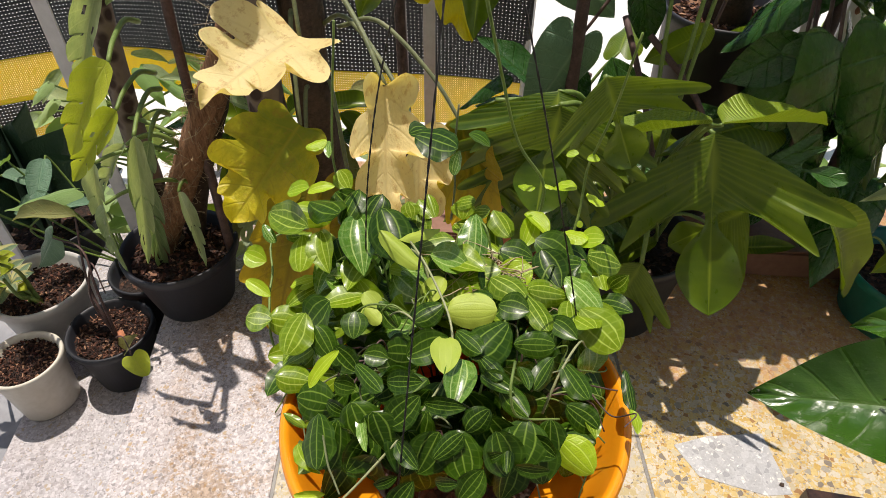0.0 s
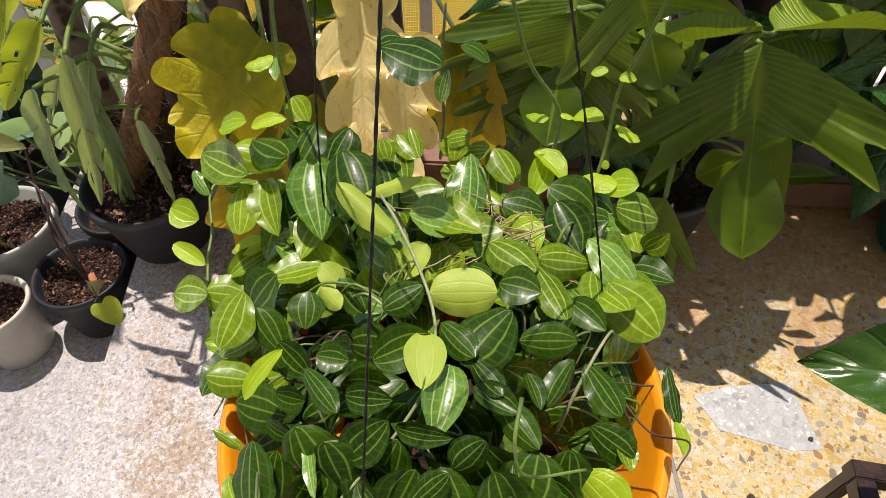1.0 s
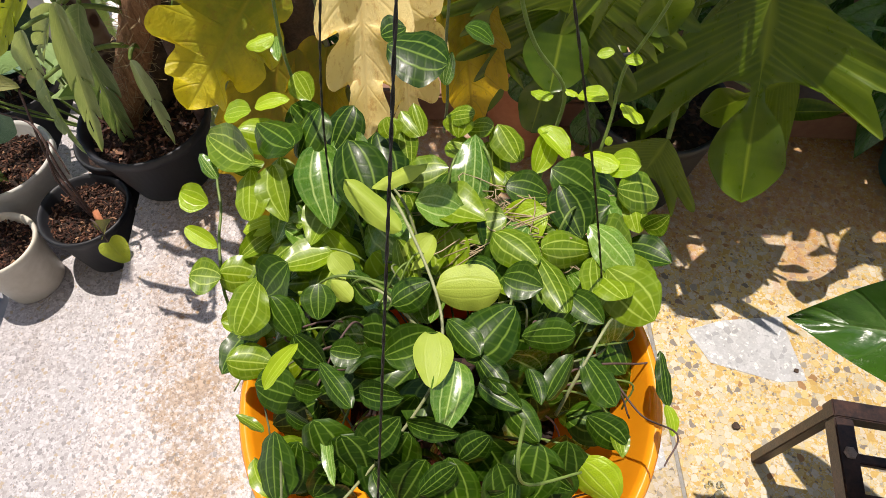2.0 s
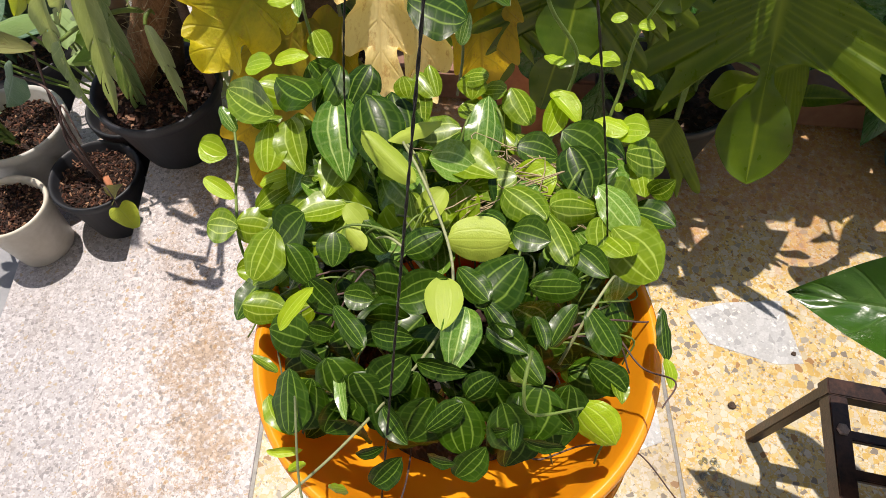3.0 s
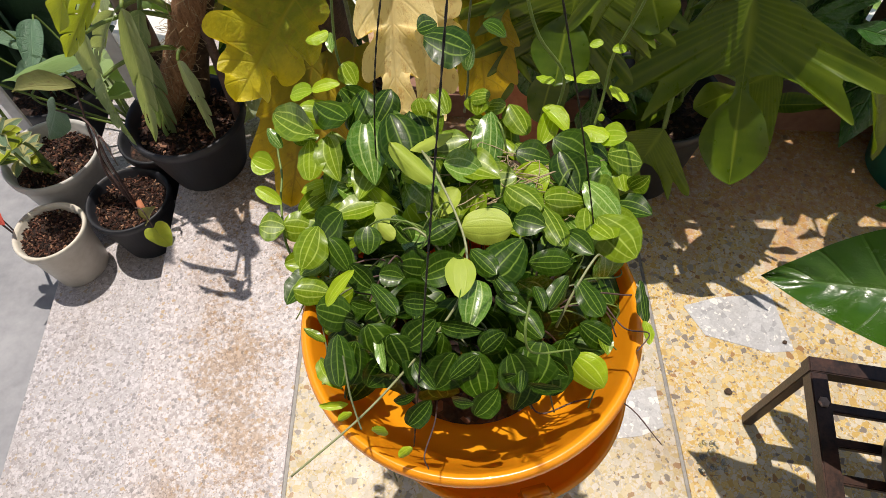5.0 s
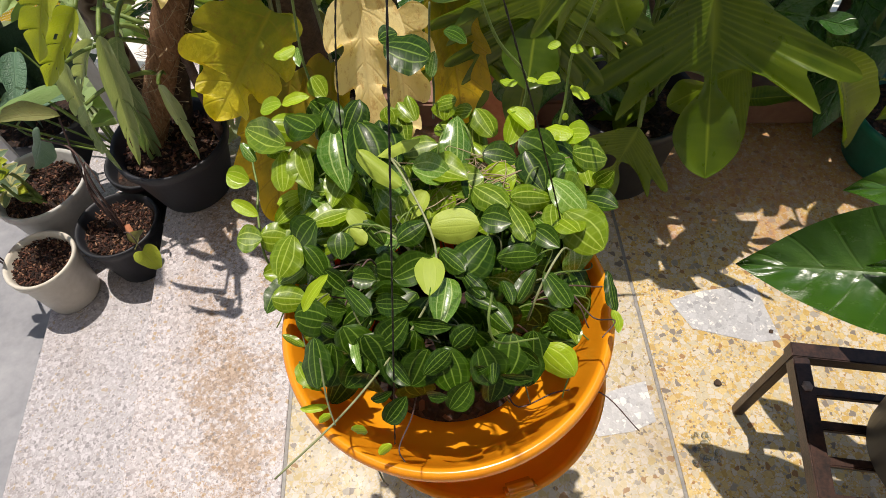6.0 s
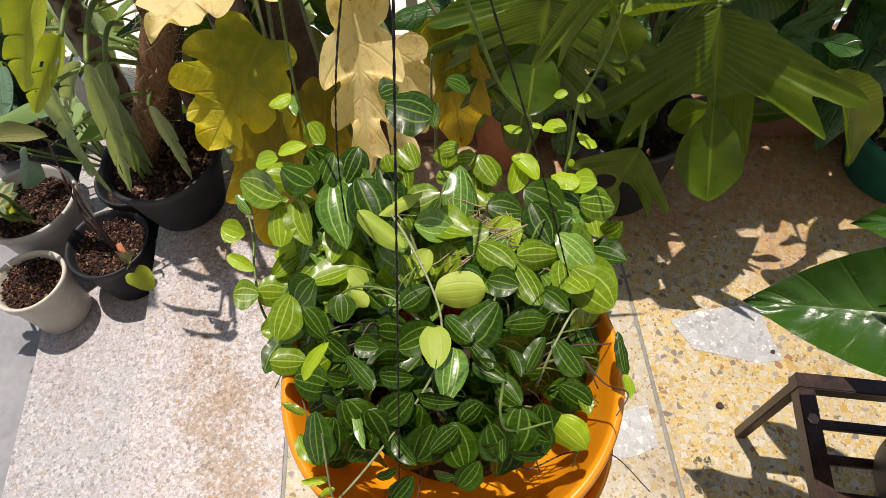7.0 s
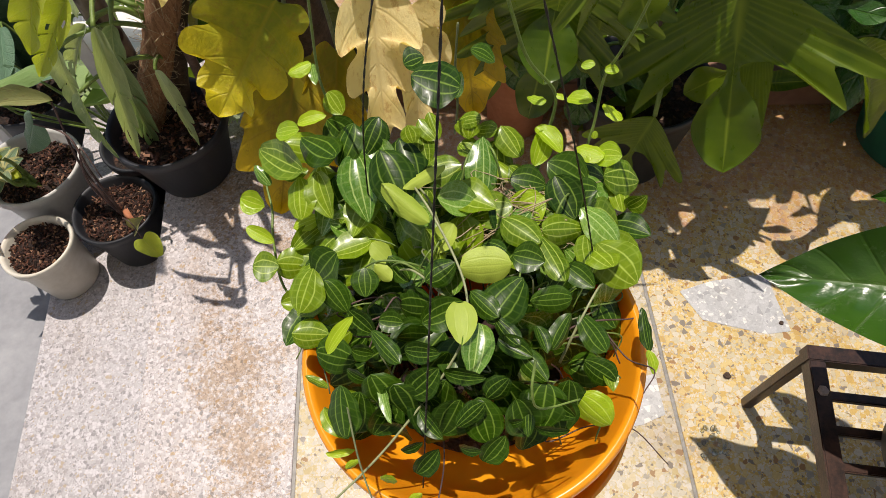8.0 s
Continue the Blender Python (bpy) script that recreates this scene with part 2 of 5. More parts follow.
POST_MAT = plain_mat("white painted steel", (0.55, 0.53, 0.52), (0.7, 0.68, 0.67), 12, 0.5)
HOLE_MAT = plain_mat("rusty hole", (0.1, 0.04, 0.02), (0.2, 0.08, 0.04), 60, 0.9)
BARK = plain_mat("dark bark", (0.035, 0.022, 0.015), (0.12, 0.075, 0.05), 30, 0.85, rel=0.9, dist=0.004)
STEM = plain_mat("green stem", (0.09, 0.15, 0.025), (0.2, 0.28, 0.06), 60, 0.5)
VINE = plain_mat("grey green vine", (0.09, 0.11, 0.05), (0.2, 0.22, 0.1), 80, 0.5)
PALE_VINE = plain_mat("pale green vine", (0.2, 0.23, 0.1), (0.36, 0.38, 0.2), 80, 0.5)
TWIG = plain_mat("brown twig", (0.06, 0.035, 0.03), (0.15, 0.09, 0.08), 60, 0.7)
COIR = plain_mat("coir fibre", (0.15, 0.065, 0.03), (0.5, 0.27, 0.14), 110, 0.95, rel=1.0, dist=0.004)
cnt = COIR.node_tree
for n in [n for n in cnt.nodes if n.bl_idname == "ShaderNodeTexNoise"]:
    # long fibres that run up the pole
    m3 = node(cnt, "ShaderNodeMapping", Scale=(1.6, 1.6, 0.14))
    for l in list(n.inputs["Vector"].links):
        cnt.links.new(l.from_socket, m3.inputs[0])
    cnt.links.new(m3.outputs[0], n.inputs["Vector"])
ROOTS = plain_mat("dry straw roots", (0.3, 0.22, 0.12), (0.5, 0.4, 0.25), 90, 0.8)
SOIL = soil_mat()
NET_BLACK = plain_mat("black shade net", (0.02, 0.02, 0.022), (0.07, 0.07, 0.075), 120, 0.8)
NET_YELLOW = plain_mat("yellow net band", (0.85, 0.62, 0.015), (0.92, 0.74, 0.03), 60, 0.7)
ynt = NET_YELLOW.node_tree
ytr = node(ynt, "ShaderNodeBsdfTranslucent", Color=(0.95, 0.74, 0.03, 1))
ymx = node(ynt, "ShaderNodeMixShader", Fac=0.5)
ynt.links.new(ynt.nodes["Principled BSDF"].outputs[0], ymx.inputs[1])
ynt.links.new(ytr.outputs[0], ymx.inputs[2])
ynt.links.new(ymx.outputs[0], ynt.nodes["Material Output"].inputs["Surface"])

OVAL_VEINS = (0.0, 0.42, 0.82)
LEAF_MATS = [
    leaf_mat("striped leaf", (0.065, 0.135, 0.002), (0.26, 0.38, 0.005), (0.46, 0.58, 0.11), OVAL_VEINS, 0.2, 0.3, 0.9, 7.0, coat=0.22, feather=0.2, wide=0.06, relief=0.045, grain=0.12, gloss=0.32),
    leaf_mat("young leaf", (0.27, 0.43, 0.008), (0.43, 0.58, 0.015), (0.62, 0.76, 0.16), OVAL_VEINS, 0.28, 0.28, 0.6, 6.0, feather=0.1, wide=0.06, relief=0.2, grain=0.12),
    # darker copy of the striped leaf; shade under the crown put into its colour
    leaf_mat("shaded dark leaf", (0.009, 0.032, 0.001), (0.035, 0.085, 0.002), (0.22, 0.34, 0.05), OVAL_VEINS, 0.09, 0.3, 0.7, 7.0, coat=0.06, feather=0.16, wide=0.06, relief=0.045, grain=0.12, gloss=0.22),
    leaf_mat("silvery leaf", (0.07, 0.17, 0.015), (0.19, 0.33, 0.04), (0.48, 0.61, 0.2), OVAL_VEINS, 0.12, 0.2, 0.85, 7.0, coat=0.35, feather=0.2, wide=0.06, relief=0.045, grain=0.12),
    leaf_mat("leaf underside", (0.34, 0.45, 0.05), (0.46, 0.56, 0.08), (0.5, 0.58, 0.12), OVAL_VEINS, 0.22, 0.45, 0.15, relief=0.15, grain=0.2),
]
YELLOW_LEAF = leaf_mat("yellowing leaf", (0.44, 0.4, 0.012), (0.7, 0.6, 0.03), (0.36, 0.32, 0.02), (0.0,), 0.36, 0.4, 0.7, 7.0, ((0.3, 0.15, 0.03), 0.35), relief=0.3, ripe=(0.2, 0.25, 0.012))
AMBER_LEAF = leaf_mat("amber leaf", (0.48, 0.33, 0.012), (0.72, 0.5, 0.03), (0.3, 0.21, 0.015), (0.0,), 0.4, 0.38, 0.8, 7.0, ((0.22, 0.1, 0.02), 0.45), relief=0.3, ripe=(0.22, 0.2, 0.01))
PALE_LEAF = leaf_mat("bleached leaf", (0.78, 0.64, 0.3), (0.9, 0.79, 0.46), (0.66, 0.52, 0.24), (0.0,), 0.3, 0.45, 0.5, 7.0, ((0.5, 0.27, 0.07), 0.6), relief=0.25)
LOBED_LEAF = leaf_mat("lobed green leaf", (0.036, 0.088, 0.003), (0.17, 0.245, 0.008), (0.23, 0.31, 0.025), (0.0,), 0.36, 0.26, 0.9, 26.0, rays=True, relief=0.15, grain=0.12, coat=0.12)
# lighter copy of the lobed leaf, sunlight put into its colour
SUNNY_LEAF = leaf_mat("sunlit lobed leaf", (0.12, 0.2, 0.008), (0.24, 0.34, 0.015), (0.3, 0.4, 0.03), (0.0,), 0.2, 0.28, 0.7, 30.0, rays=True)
GLOSSY_LEAF = leaf_mat("glossy shaded dark leaf", (0.018, 0.07, 0.009), (0.042, 0.125, 0.015), (0.06, 0.15, 0.025), (0.0,), 0.06, 0.2, 0.7, 6.0, coat=0.1, relief=0.5, grain=0.2)
STAND_LEAF = leaf_mat("glossy veined leaf", (0.026, 0.078, 0.006), (0.065, 0.15, 0.013), (0.09, 0.18, 0.022), (0.0,), 0.06, 0.16, 0.35, 8.0, coat=0.5, relief=0.3, grain=0.1)
SPLIT_LEAF = leaf_mat("mottled split leaf", (0.17, 0.26, 0.12), (0.54, 0.62, 0.42), (0.58, 0.65, 0.47), (0.0,), 0.42, 0.4, 0.5, 9.0, ((0.34, 0.42, 0.26), 0.7))
YELLOW_SPLIT = leaf_mat("yellow split leaf", (0.32, 0.44, 0.03), (0.6, 0.64, 0.06), (0.5, 0.54, 0.12), (0.0,), 0.35, 0.4, 0.5, 9.0)
VARIEGATED = leaf_mat("variegated leaf", (0.13, 0.21, 0.12), (0.27, 0.35, 0.22), (0.14, 0.24, 0.13), (0.0, 0.3), 0.12, 0.35, 0.6, 0.0, edge=(0.6, 0.57, 0.27))
AGAVE_LEAF = leaf_mat("dark succulent leaf", (0.025, 0.06, 0.035), (0.06, 0.12, 0.07), (0.04, 0.08, 0.05), (0.0,), 0.03, 0.4, 0.3)
SHRUB_LEAF = leaf_mat("far shrub leaf", (0.2, 0.34, 0.1), (0.42, 0.55, 0.24), (0.3, 0.4, 0.2), (0.0,), 0.3, 0.4, 0.4, vary=0.6)
BLUE_LEAF = leaf_mat("blue green leaf", (0.1, 0.2, 0.12), (0.22, 0.34, 0.22), (0.28, 0.4, 0.28), (0.0,), 0.12, 0.3, 0.5, 8.0)
DRY_LEAF = leaf_mat("dry leaf", (0.16, 0.2, 0.06), (0.4, 0.36, 0.14), (0.3, 0.3, 0.12), (0.0,), 0.2, 0.5, 0.5, 7.0, ((0.16, 0.09, 0.03), 0.6))
RED_LEAF = leaf_mat("red leaf", (0.5, 0.05, 0.04), (0.68, 0.12, 0.09), (0.7, 0.25, 0.2), (0.0,), 0.3, 0.35, 0.4)


# ---- building helpers ----
def mesh_of(name, bm, mat, smooth=True):
    me = bpy.data.meshes.new(name)
    bmesh.ops.recalc_face_normals(bm, faces=bm.faces)
    bm.to_mesh(me)
    bm.free()
    me.materials.append(mat)
    if smooth:
        for f in me.polygons:
            f.use_smooth = True
    return me


def part(name, bm, mat, parent=None, label="", smooth=True):
    ob = new(name, bm if isinstance(bm, bpy.types.Mesh) else mesh_of(name, bm, mat, smooth))
    if parent is not None:
        ob.parent = parent
    if label:
        ob["label"] = label
    return ob


def thing(name, label, category, at=(0, 0, 0), group=""):
    ob = new(name)
    ob.location = at
    ob.empty_display_size = 0.05
    return tagged(ob, label, category, group)


def prism(points, z0, z1, bevel=0.0):
    bm = bmesh.new()
    low = [bm.verts.new((x, y, z0)) for x, y in points]
    high = [bm.verts.new((x, y, z1)) for x, y in points]
    bm.faces.new(low[::-1])
    bm.faces.new(high)
    n = len(points)
    for i in range(n):
        bm.faces.new((low[i], low[(i + 1) % n], high[(i + 1) % n], high[i]))
    if bevel:
        bmesh.ops.bevel(bm, geom=[e for e in bm.edges if e.verts[0] in high and e.verts[1] in high], offset=bevel, segments=3, affect="EDGES", profile=0.5)
    return bm


def box(x0, y0, z0, x1, y1, z1, bevel=0.002):
    bm = prism([(x0, y0), (x1, y0), (x1, y1), (x0, y1)], z0, z1)
    if bevel:
        bmesh.ops.bevel(bm, geom=bm.edges[:], offset=bevel, segments=2, affect="EDGES")
    return bm


def lathe(profile, seg=64, wobble=0.0):
    bm = bmesh.new()
    rings = []
    for r, z in profile:
        rings.append([bm.verts.new(((r + wobble * math.sin(3 * a)) * math.cos(a), (r + wobble * math.sin(3 * a)) * math.sin(a), z)) for a in (2 * math.pi * i / seg for i in range(seg))])
    for a, b in zip(rings, rings[1:]):
        for i in range(seg):
            bm.faces.new((a[i], a[(i + 1) % seg], b[(i + 1) % seg], b[i]))
    bm.faces.new(rings[0][::-1])
    bm.faces.new(rings[-1])
    return bm


def smooth_path(points, steps=6):
    pts = [Vector(p) for p in points]
    pts = [2 * pts[0] - pts[1]] + pts + [2 * pts[-1] - pts[-2]]
    out = []
    for a, b, c, d in zip(pts, pts[1:], pts[2:], pts[3:]):
        for i in range(steps):
            t = i / steps
            out.append(0.5 * (2 * b + (c - a) * t + (2 * a - 5 * b + 4 * c - d) * t * t + (3 * b - a - 3 * c + d) * t ** 3))
    out.append(pts[-2])
    return out


def tube(points, r0, r1=None, seg=8, steps=6, rough=0.0, bm=None):
    """A tapered tube along a smooth path."""
    bm = bm or bmesh.new()
    r1 = r0 if r1 is None else r1
    path = smooth_path(points, steps)
    side = Vector((0.3, 0.8, 0.52)).normalized()
    rings = []
    for i, p in enumerate(path):
        d = (path[min(i + 1, len(path) - 1)] - path[max(i - 1, 0)]).normalized()
        side = (side - d * side.dot(d)).normalized()
        up = d.cross(side)
        r = r0 + (r1 - r0) * i / (len(path) - 1)
        ring = []
        for k in range(seg):
            a = 2 * math.pi * k / seg
            rr = r * (1 + rough * (noise.noise(p * 40 + Vector((k * 3.1, 0, 0)))))
            ring.append(bm.verts.new(p + (side * math.cos(a) + up * math.sin(a)) * rr))
        rings.append(ring)
    for a, b in zip(rings, rings[1:]):
        for k in range(seg):
            bm.faces.new((a[k], a[(k + 1) % seg], b[(k + 1) % seg], b[k]))
    bm.faces.new(rings[0][::-1])
    bm.faces.new(rings[-1])
    return bm


def ovate(point=1.0, fat=0.62, n=11, blunt=0.7):
    """Half outline of an oval leaf as ribs: place on the midrib, margin x and y, for a leaf of length 1 and width 1."""
    out = []
    for i in range(n):
        t = i / (n - 1)
        w = 0.5 * math.sin(math.pi * min(1, t ** fat)) ** blunt if 0 < t < 1 else 0.0
        out.append((t, w * (1 if t < 0.7 else 1 - (point - 1) * (t - 0.7)), t))
    return out


def heart():
    return [(0.0, 0.02, 0.0), (0.03, 0.2, -0.1), (0.08, 0.38, -0.06), (0.2, 0.5, 0.12), (0.35, 0.48, 0.32), (0.5, 0.4, 0.5), (0.68, 0.26, 0.7), (0.85, 0.11, 0.88), (1, 0, 1)]


OAK = [(0, 0.02, 0), (0.02, 0.2, -0.05), (0.06, 0.4, 0.0), (0.12, 0.4, 0.1), (0.2, 0.37, 0.17), (0.26, 0.44, 0.25), (0.32, 0.52, 0.37), (0.38, 0.42, 0.4),
       (0.44, 0.37, 0.43), (0.5, 0.4, 0.52), (0.56, 0.43, 0.61), (0.62, 0.34, 0.64), (0.68, 0.26, 0.67), (0.76, 0.23, 0.77), (0.84, 0.16, 0.85), (0.92, 0.08, 0.93), (1, 0, 1)]
FAN = [(0, 0.02, 0), (0.03, 0.25, 0.06), (0.06, 0.55, 0.18), (0.09, 0.85, 0.31), (0.12, 1.07, 0.41), (0.14, 1.13, 0.48), (0.16, 1.0, 0.49), (0.19, 0.74, 0.43), (0.21, 0.8, 0.53), (0.23, 0.86, 0.64), (0.26, 0.74, 0.6),
       (0.29, 0.5, 0.48), (0.33, 0.24, 0.41), (0.38, 0.08, 0.42), (0.44, 0.055, 0.45), (0.5, 0.07, 0.51), (0.55, 0.15, 0.56), (0.62, 0.26, 0.64), (0.72, 0.31, 0.74), (0.82, 0.29, 0.84), (0.91, 0.19, 0.93), (0.97, 0.07, 0.98), (1, 0, 1)]
SPLIT = [(0, 0.05, 0), (0.05, 0.3, 0.03), (0.12, 0.44, 0.14), (0.22, 0.5, 0.26), (0.34, 0.47, 0.4), (0.4, 0.42, 0.49), (0.42, 0.26, 0.45), (0.45, 0.4, 0.52), (0.55, 0.42, 0.63), (0.62, 0.36, 0.72), (0.65, 0.18, 0.67),
         (0.68, 0.3, 0.75), (0.76, 0.26, 0.83), (0.86, 0.16, 0.91), (0.94, 0.06, 0.97), (1, 0, 1)]


def blade_mesh(name, ribs, mat, cup=0.12, bend=0.15, wave=0.0, across=4, seed=0, finer=2, holes=0.0, ragged=0.0, quilt=0.0):
    """A leaf blade of length 1 along +y and full width 1 along x. cup: sides lift; bend: the tip drops; wave: rippled margin."""
    fine = []
    if finer > 1:
        pts = smooth_path(ribs, finer)
        fine = [(min(1, max(0, p.x)), max(0, p.y), p.z) for p in pts]
    else:
        fine = ribs
    bm = bmesh.new()
    layer = bm.loops.layers.uv.new("uv")
    vs, uvs = [], []
    r = random.Random(seed)
    ph = [r.uniform(0, 6.28) for _ in range(4)]
    for tm, mx, my in fine:
        row, urow = [], []
        for j in range(-across, across + 1):
            s = j / across
            k = abs(s)
            sg = 1 if s >= 0 else -1
            x, y = s * mx * (1 + 0.07 * math.sin(5 * tm + ph[0] * sg) + ragged * noise.noise(Vector((tm * 6, sg * 5.3, seed * 1.7)))), tm + (my - tm) * k
            z = cup * k ** 1.8 * mx * 2 - bend * y * y + wave * k * k * math.sin(17 * tm + ph[1 if s > 0 else 2]) + 0.02 * math.sin(4 * y + ph[3]) + quilt * math.cos(6.2832 * (8 * tm - 0.9 * k)) * min(1, 6 * k) * (1 - k) ** 0.5
            row.append(bm.verts.new((x, y, z)))
            urow.append((0.5 + s / 2, tm))
        vs.append(row), uvs.append(urow)
    for i in range(len(vs) - 1):
        for j in range(2 * across):
            if holes and 3 < i < len(vs) - 8 and j in (across - 3, across + 2) and noise.noise(Vector((i * 0.3, j // across * 9, seed))) > holes:
                continue
            quad = ((i, j), (i, j + 1), (i + 1, j + 1), (i + 1, j))
            f = bm.faces.new([vs[a][b] for a, b in quad])
            for lp, (a, b) in zip(f.loops, quad):
                lp[layer].uv = uvs[a][b]
            f.smooth = True
    me = bpy.data.meshes.new(name)
    bm.to_mesh(me)
    bm.free()
    me.materials.append(mat)
    return me


def lay(me, parent, base, tip, normal, width, name="leaf", label=""):
    """A blade from base to tip, facing along normal; width in metres."""
    ob = new(name, me)
    base, tip = Vector(base), Vector(tip)
    y = tip - base
    z = Vector(normal)
    z = (z - y * z.dot(y) / y.dot(y)).normalized()
    x = y.normalized().cross(z)
    n = y.length
    m = Matrix((x * width, y, z * n)).transposed().to_4x4()
    m.translation = base
    ob.parent = parent
    ob.matrix_world = Matrix.Translation(-parent.location) @ m if parent else m
    ob.matrix_basis = Matrix.Translation(-parent.location) @ m
    if label:
        ob["label"] = label
    return ob


# ---- structure ----
def jx(y, x0):
    return x0 - 0.09 * y


def step_x(y, x0):
    return x0 - 0.15 * y


FAR, NEAR = 1.42, -1.3
floor = tagged(part("floor", prism([(-0.285 - 0.15 * NEAR, NEAR), (2.6, NEAR), (2.6, FAR), (-0.285 - 0.15 * FAR, FAR)], -0.34, -0.006), GROUT, None, "", False), "cement bed under worn terrazzo floor panels", "floor", kind="structure")


def panel(xa, xb, mat, name, shape=jx, shape_b=jx, z0=-0.04, z1=0.0):
    return part(name, prism([(shape(NEAR, xa), NEAR), (shape_b(NEAR, xb), NEAR), (shape_b(FAR, xb), FAR), (shape(FAR, xa), FAR)], z0, z1, 0.0015), mat, floor, "", False)


LEFT, RIGHT = -0.0425, 0.592
panel(LEFT + 0.003, RIGHT - 0.003, CREAM_FLOOR, "floor_panel")
panel(RIGHT + 0.003, 1.75, YELLOW_FLOOR, "floor_panel")
panel(1.756, 2.6, YELLOW_FLOOR, "floor_panel")
panel(-0.294, LEFT - 0.003, WHITE_FLOOR, "floor_border", step_x, jx)
for x in (LEFT, RIGHT):
    part("joint_strip", prism([(jx(NEAR, x - 0.0028), NEAR), (jx(NEAR, x + 0.0028), NEAR), (jx(FAR, x + 0.0028), FAR), (jx(FAR, x - 0.0028), FAR)], -0.03, -0.0012), STRIP, floor, "", False)
part("repair_patch", prism([(0.598, 0.606), (0.66, 0.628), (0.76, 0.642), (0.768, 0.59), (0.779, 0.53), (0.735, 0.524), (0.69, 0.535), (0.63, 0.55)], -0.02, 0.0008), GREY_PATCH, floor, "grey terrazzo repair patch with pale chips", False)
part("repair_patch", prism([(0.43, 0.398), (0.47, 0.43), (0.532, 0.45), (0.54, 0.38), (0.5, 0.362), (0.442, 0.352)], -0.02, 0.0008), GREY_PATCH, floor, "grey terrazzo repair patch with pale chips", False)

steps = tagged(part("steps", prism([(step_x(NEAR, -0.3), NEAR), (step_x(FAR, -0.3), FAR), (step_x(FAR, -0.608), FAR), (step_x(NEAR, -0.608), NEAR)], -0.34, -0.21), GROUT, None, "", False), "pale terrazzo entrance steps going down to concrete", "steps", kind="structure")
part("tread", prism([(step_x(NEAR, -0.2955), NEAR), (step_x(FAR, -0.2955), FAR), (step_x(FAR, -0.612), FAR), (step_x(NEAR, -0.612), NEAR)], -0.209, -0.17, 0.0025), TREAD_FLOOR, steps, "", False)
part("riser", prism([(step_x(NEAR, -0.296), NEAR), (step_x(FAR, -0.296), FAR), (step_x(FAR, -0.2865), FAR), (step_x(NEAR, -0.2865), NEAR)], -0.169, -0.041), WHITE_FLOOR, steps, "", False)
part("riser", prism([(step_x(NEAR, -0.6082), NEAR), (step_x(FAR, -0.6082), FAR), (step_x(FAR, -0.611), FAR), (step_x(NEAR, -0.611), NEAR)], -0.339, -0.21), WHITE_FLOOR, steps, "", False)

bm = bmesh.new()
bmesh.ops.create_grid(bm, x_segments=40, y_segments=40, size=150)
ground = tagged(part("ground", bm, YARD, None, "", False), "pale sunlit yard ground", "ground", kind="structure")
ground.location = (0, 0, -0.352)
pavement = tagged(part("pavement", prism([(-3.2, -2.0), (step_x(-2, -0.613), -2.0), (step_x(1.42, -0.613), 1.42), (-3.2, 1.42)], -0.351, -0.34, 0.002), CONCRETE, None, "", False), "smooth grey concrete apron at the foot of the steps", "pavement", kind="structure")
kerb = tagged(part("trim", box(0.02, 1.05, 0.0, 2.6, 1.17, 0.075, 0.006), KERB, None, "", False), "low red oxide kerb along the porch edge", "kerb", kind="structure")
wall = tagged(part("wall_south", box(-3.2, -1.5, -0.34, 2.6, -1.302, 2.9, 0.004), PLASTER, None, "", False), "plain cream plaster house wall", "wall", kind="structure")

# unseen slab, added to hold back sky light from the house side
ceiling = tagged(part("ceiling", box(-3.2, -1.302, 2.72, 2.6, 0.05, 2.9, 0.004), PLASTER, None, "", False), "unseen cream slab added over the house side to block sky", "ceiling", kind="structure")


# ---- pots ----
def soil_disc(radius, z, seed, heap=0.006):
    bm = bmesh.new()
    rings, seg = 12, 40
    mid = bm.verts.new((0, 0, z + heap))
    last = None
    for i in range(1, rings + 1):
        r = radius * i / rings
        ring = []
        for k in range(seg):
            a = 2 * math.pi * k / seg
            p = Vector((r * math.cos(a), r * math.sin(a), 0))
            h = 0.012 * noise.noise(p * 45 + Vector((seed, 0, 0))) + 0.006 * noise.noise(p * 160 + Vector((seed, 5, 0)))
            ring.append(bm.verts.new((p.x, p.y, z + heap * (1 - i / rings) + (h if i < rings else -0.004))))
        for k in range(seg):
            if last is None:
                bm.faces.new((mid, ring[k], ring[(k + 1) % seg]))
            else:
                bm.faces.new((last[k], ring[k], ring[(k + 1) % seg], last[(k + 1) % seg]))
        last = ring
    return bm


def flower_pot(label, mat, at, r_top, r_base, height, fill=0.75, lip=0.006, group="", wob=0.001, soil=SOIL):
    ob = thing("flower_pot", label, "flower pot", at, group)
    w = 0.003
    t = height
    prof = [(0.0001, 0), (r_base - 0.004, 0), (r_base, 0.004), (r_top - lip, t - 0.022), (r_top, t - 0.02), (r_top + 0.001, t - 0.003), (r_top - 0.001, t), (r_top - lip * 0.7, t), (r_top - lip - w, t - 0.006)]
    rb = r_base - w
    zf = 0.006
    prof += [(rb + 0.001, zf), (0.0001, zf)]
    part("pot_body", lathe(prof, 56, wob), mat, ob)
    zs = t * fill
    rs = rb + (r_top - lip - w - rb) * (zs - zf) / (t - zf)
    part("soil", soil_disc(rs - 0.0005, zs, at[0] * 10), soil, ob, "dark crumbly potting soil")
    return ob


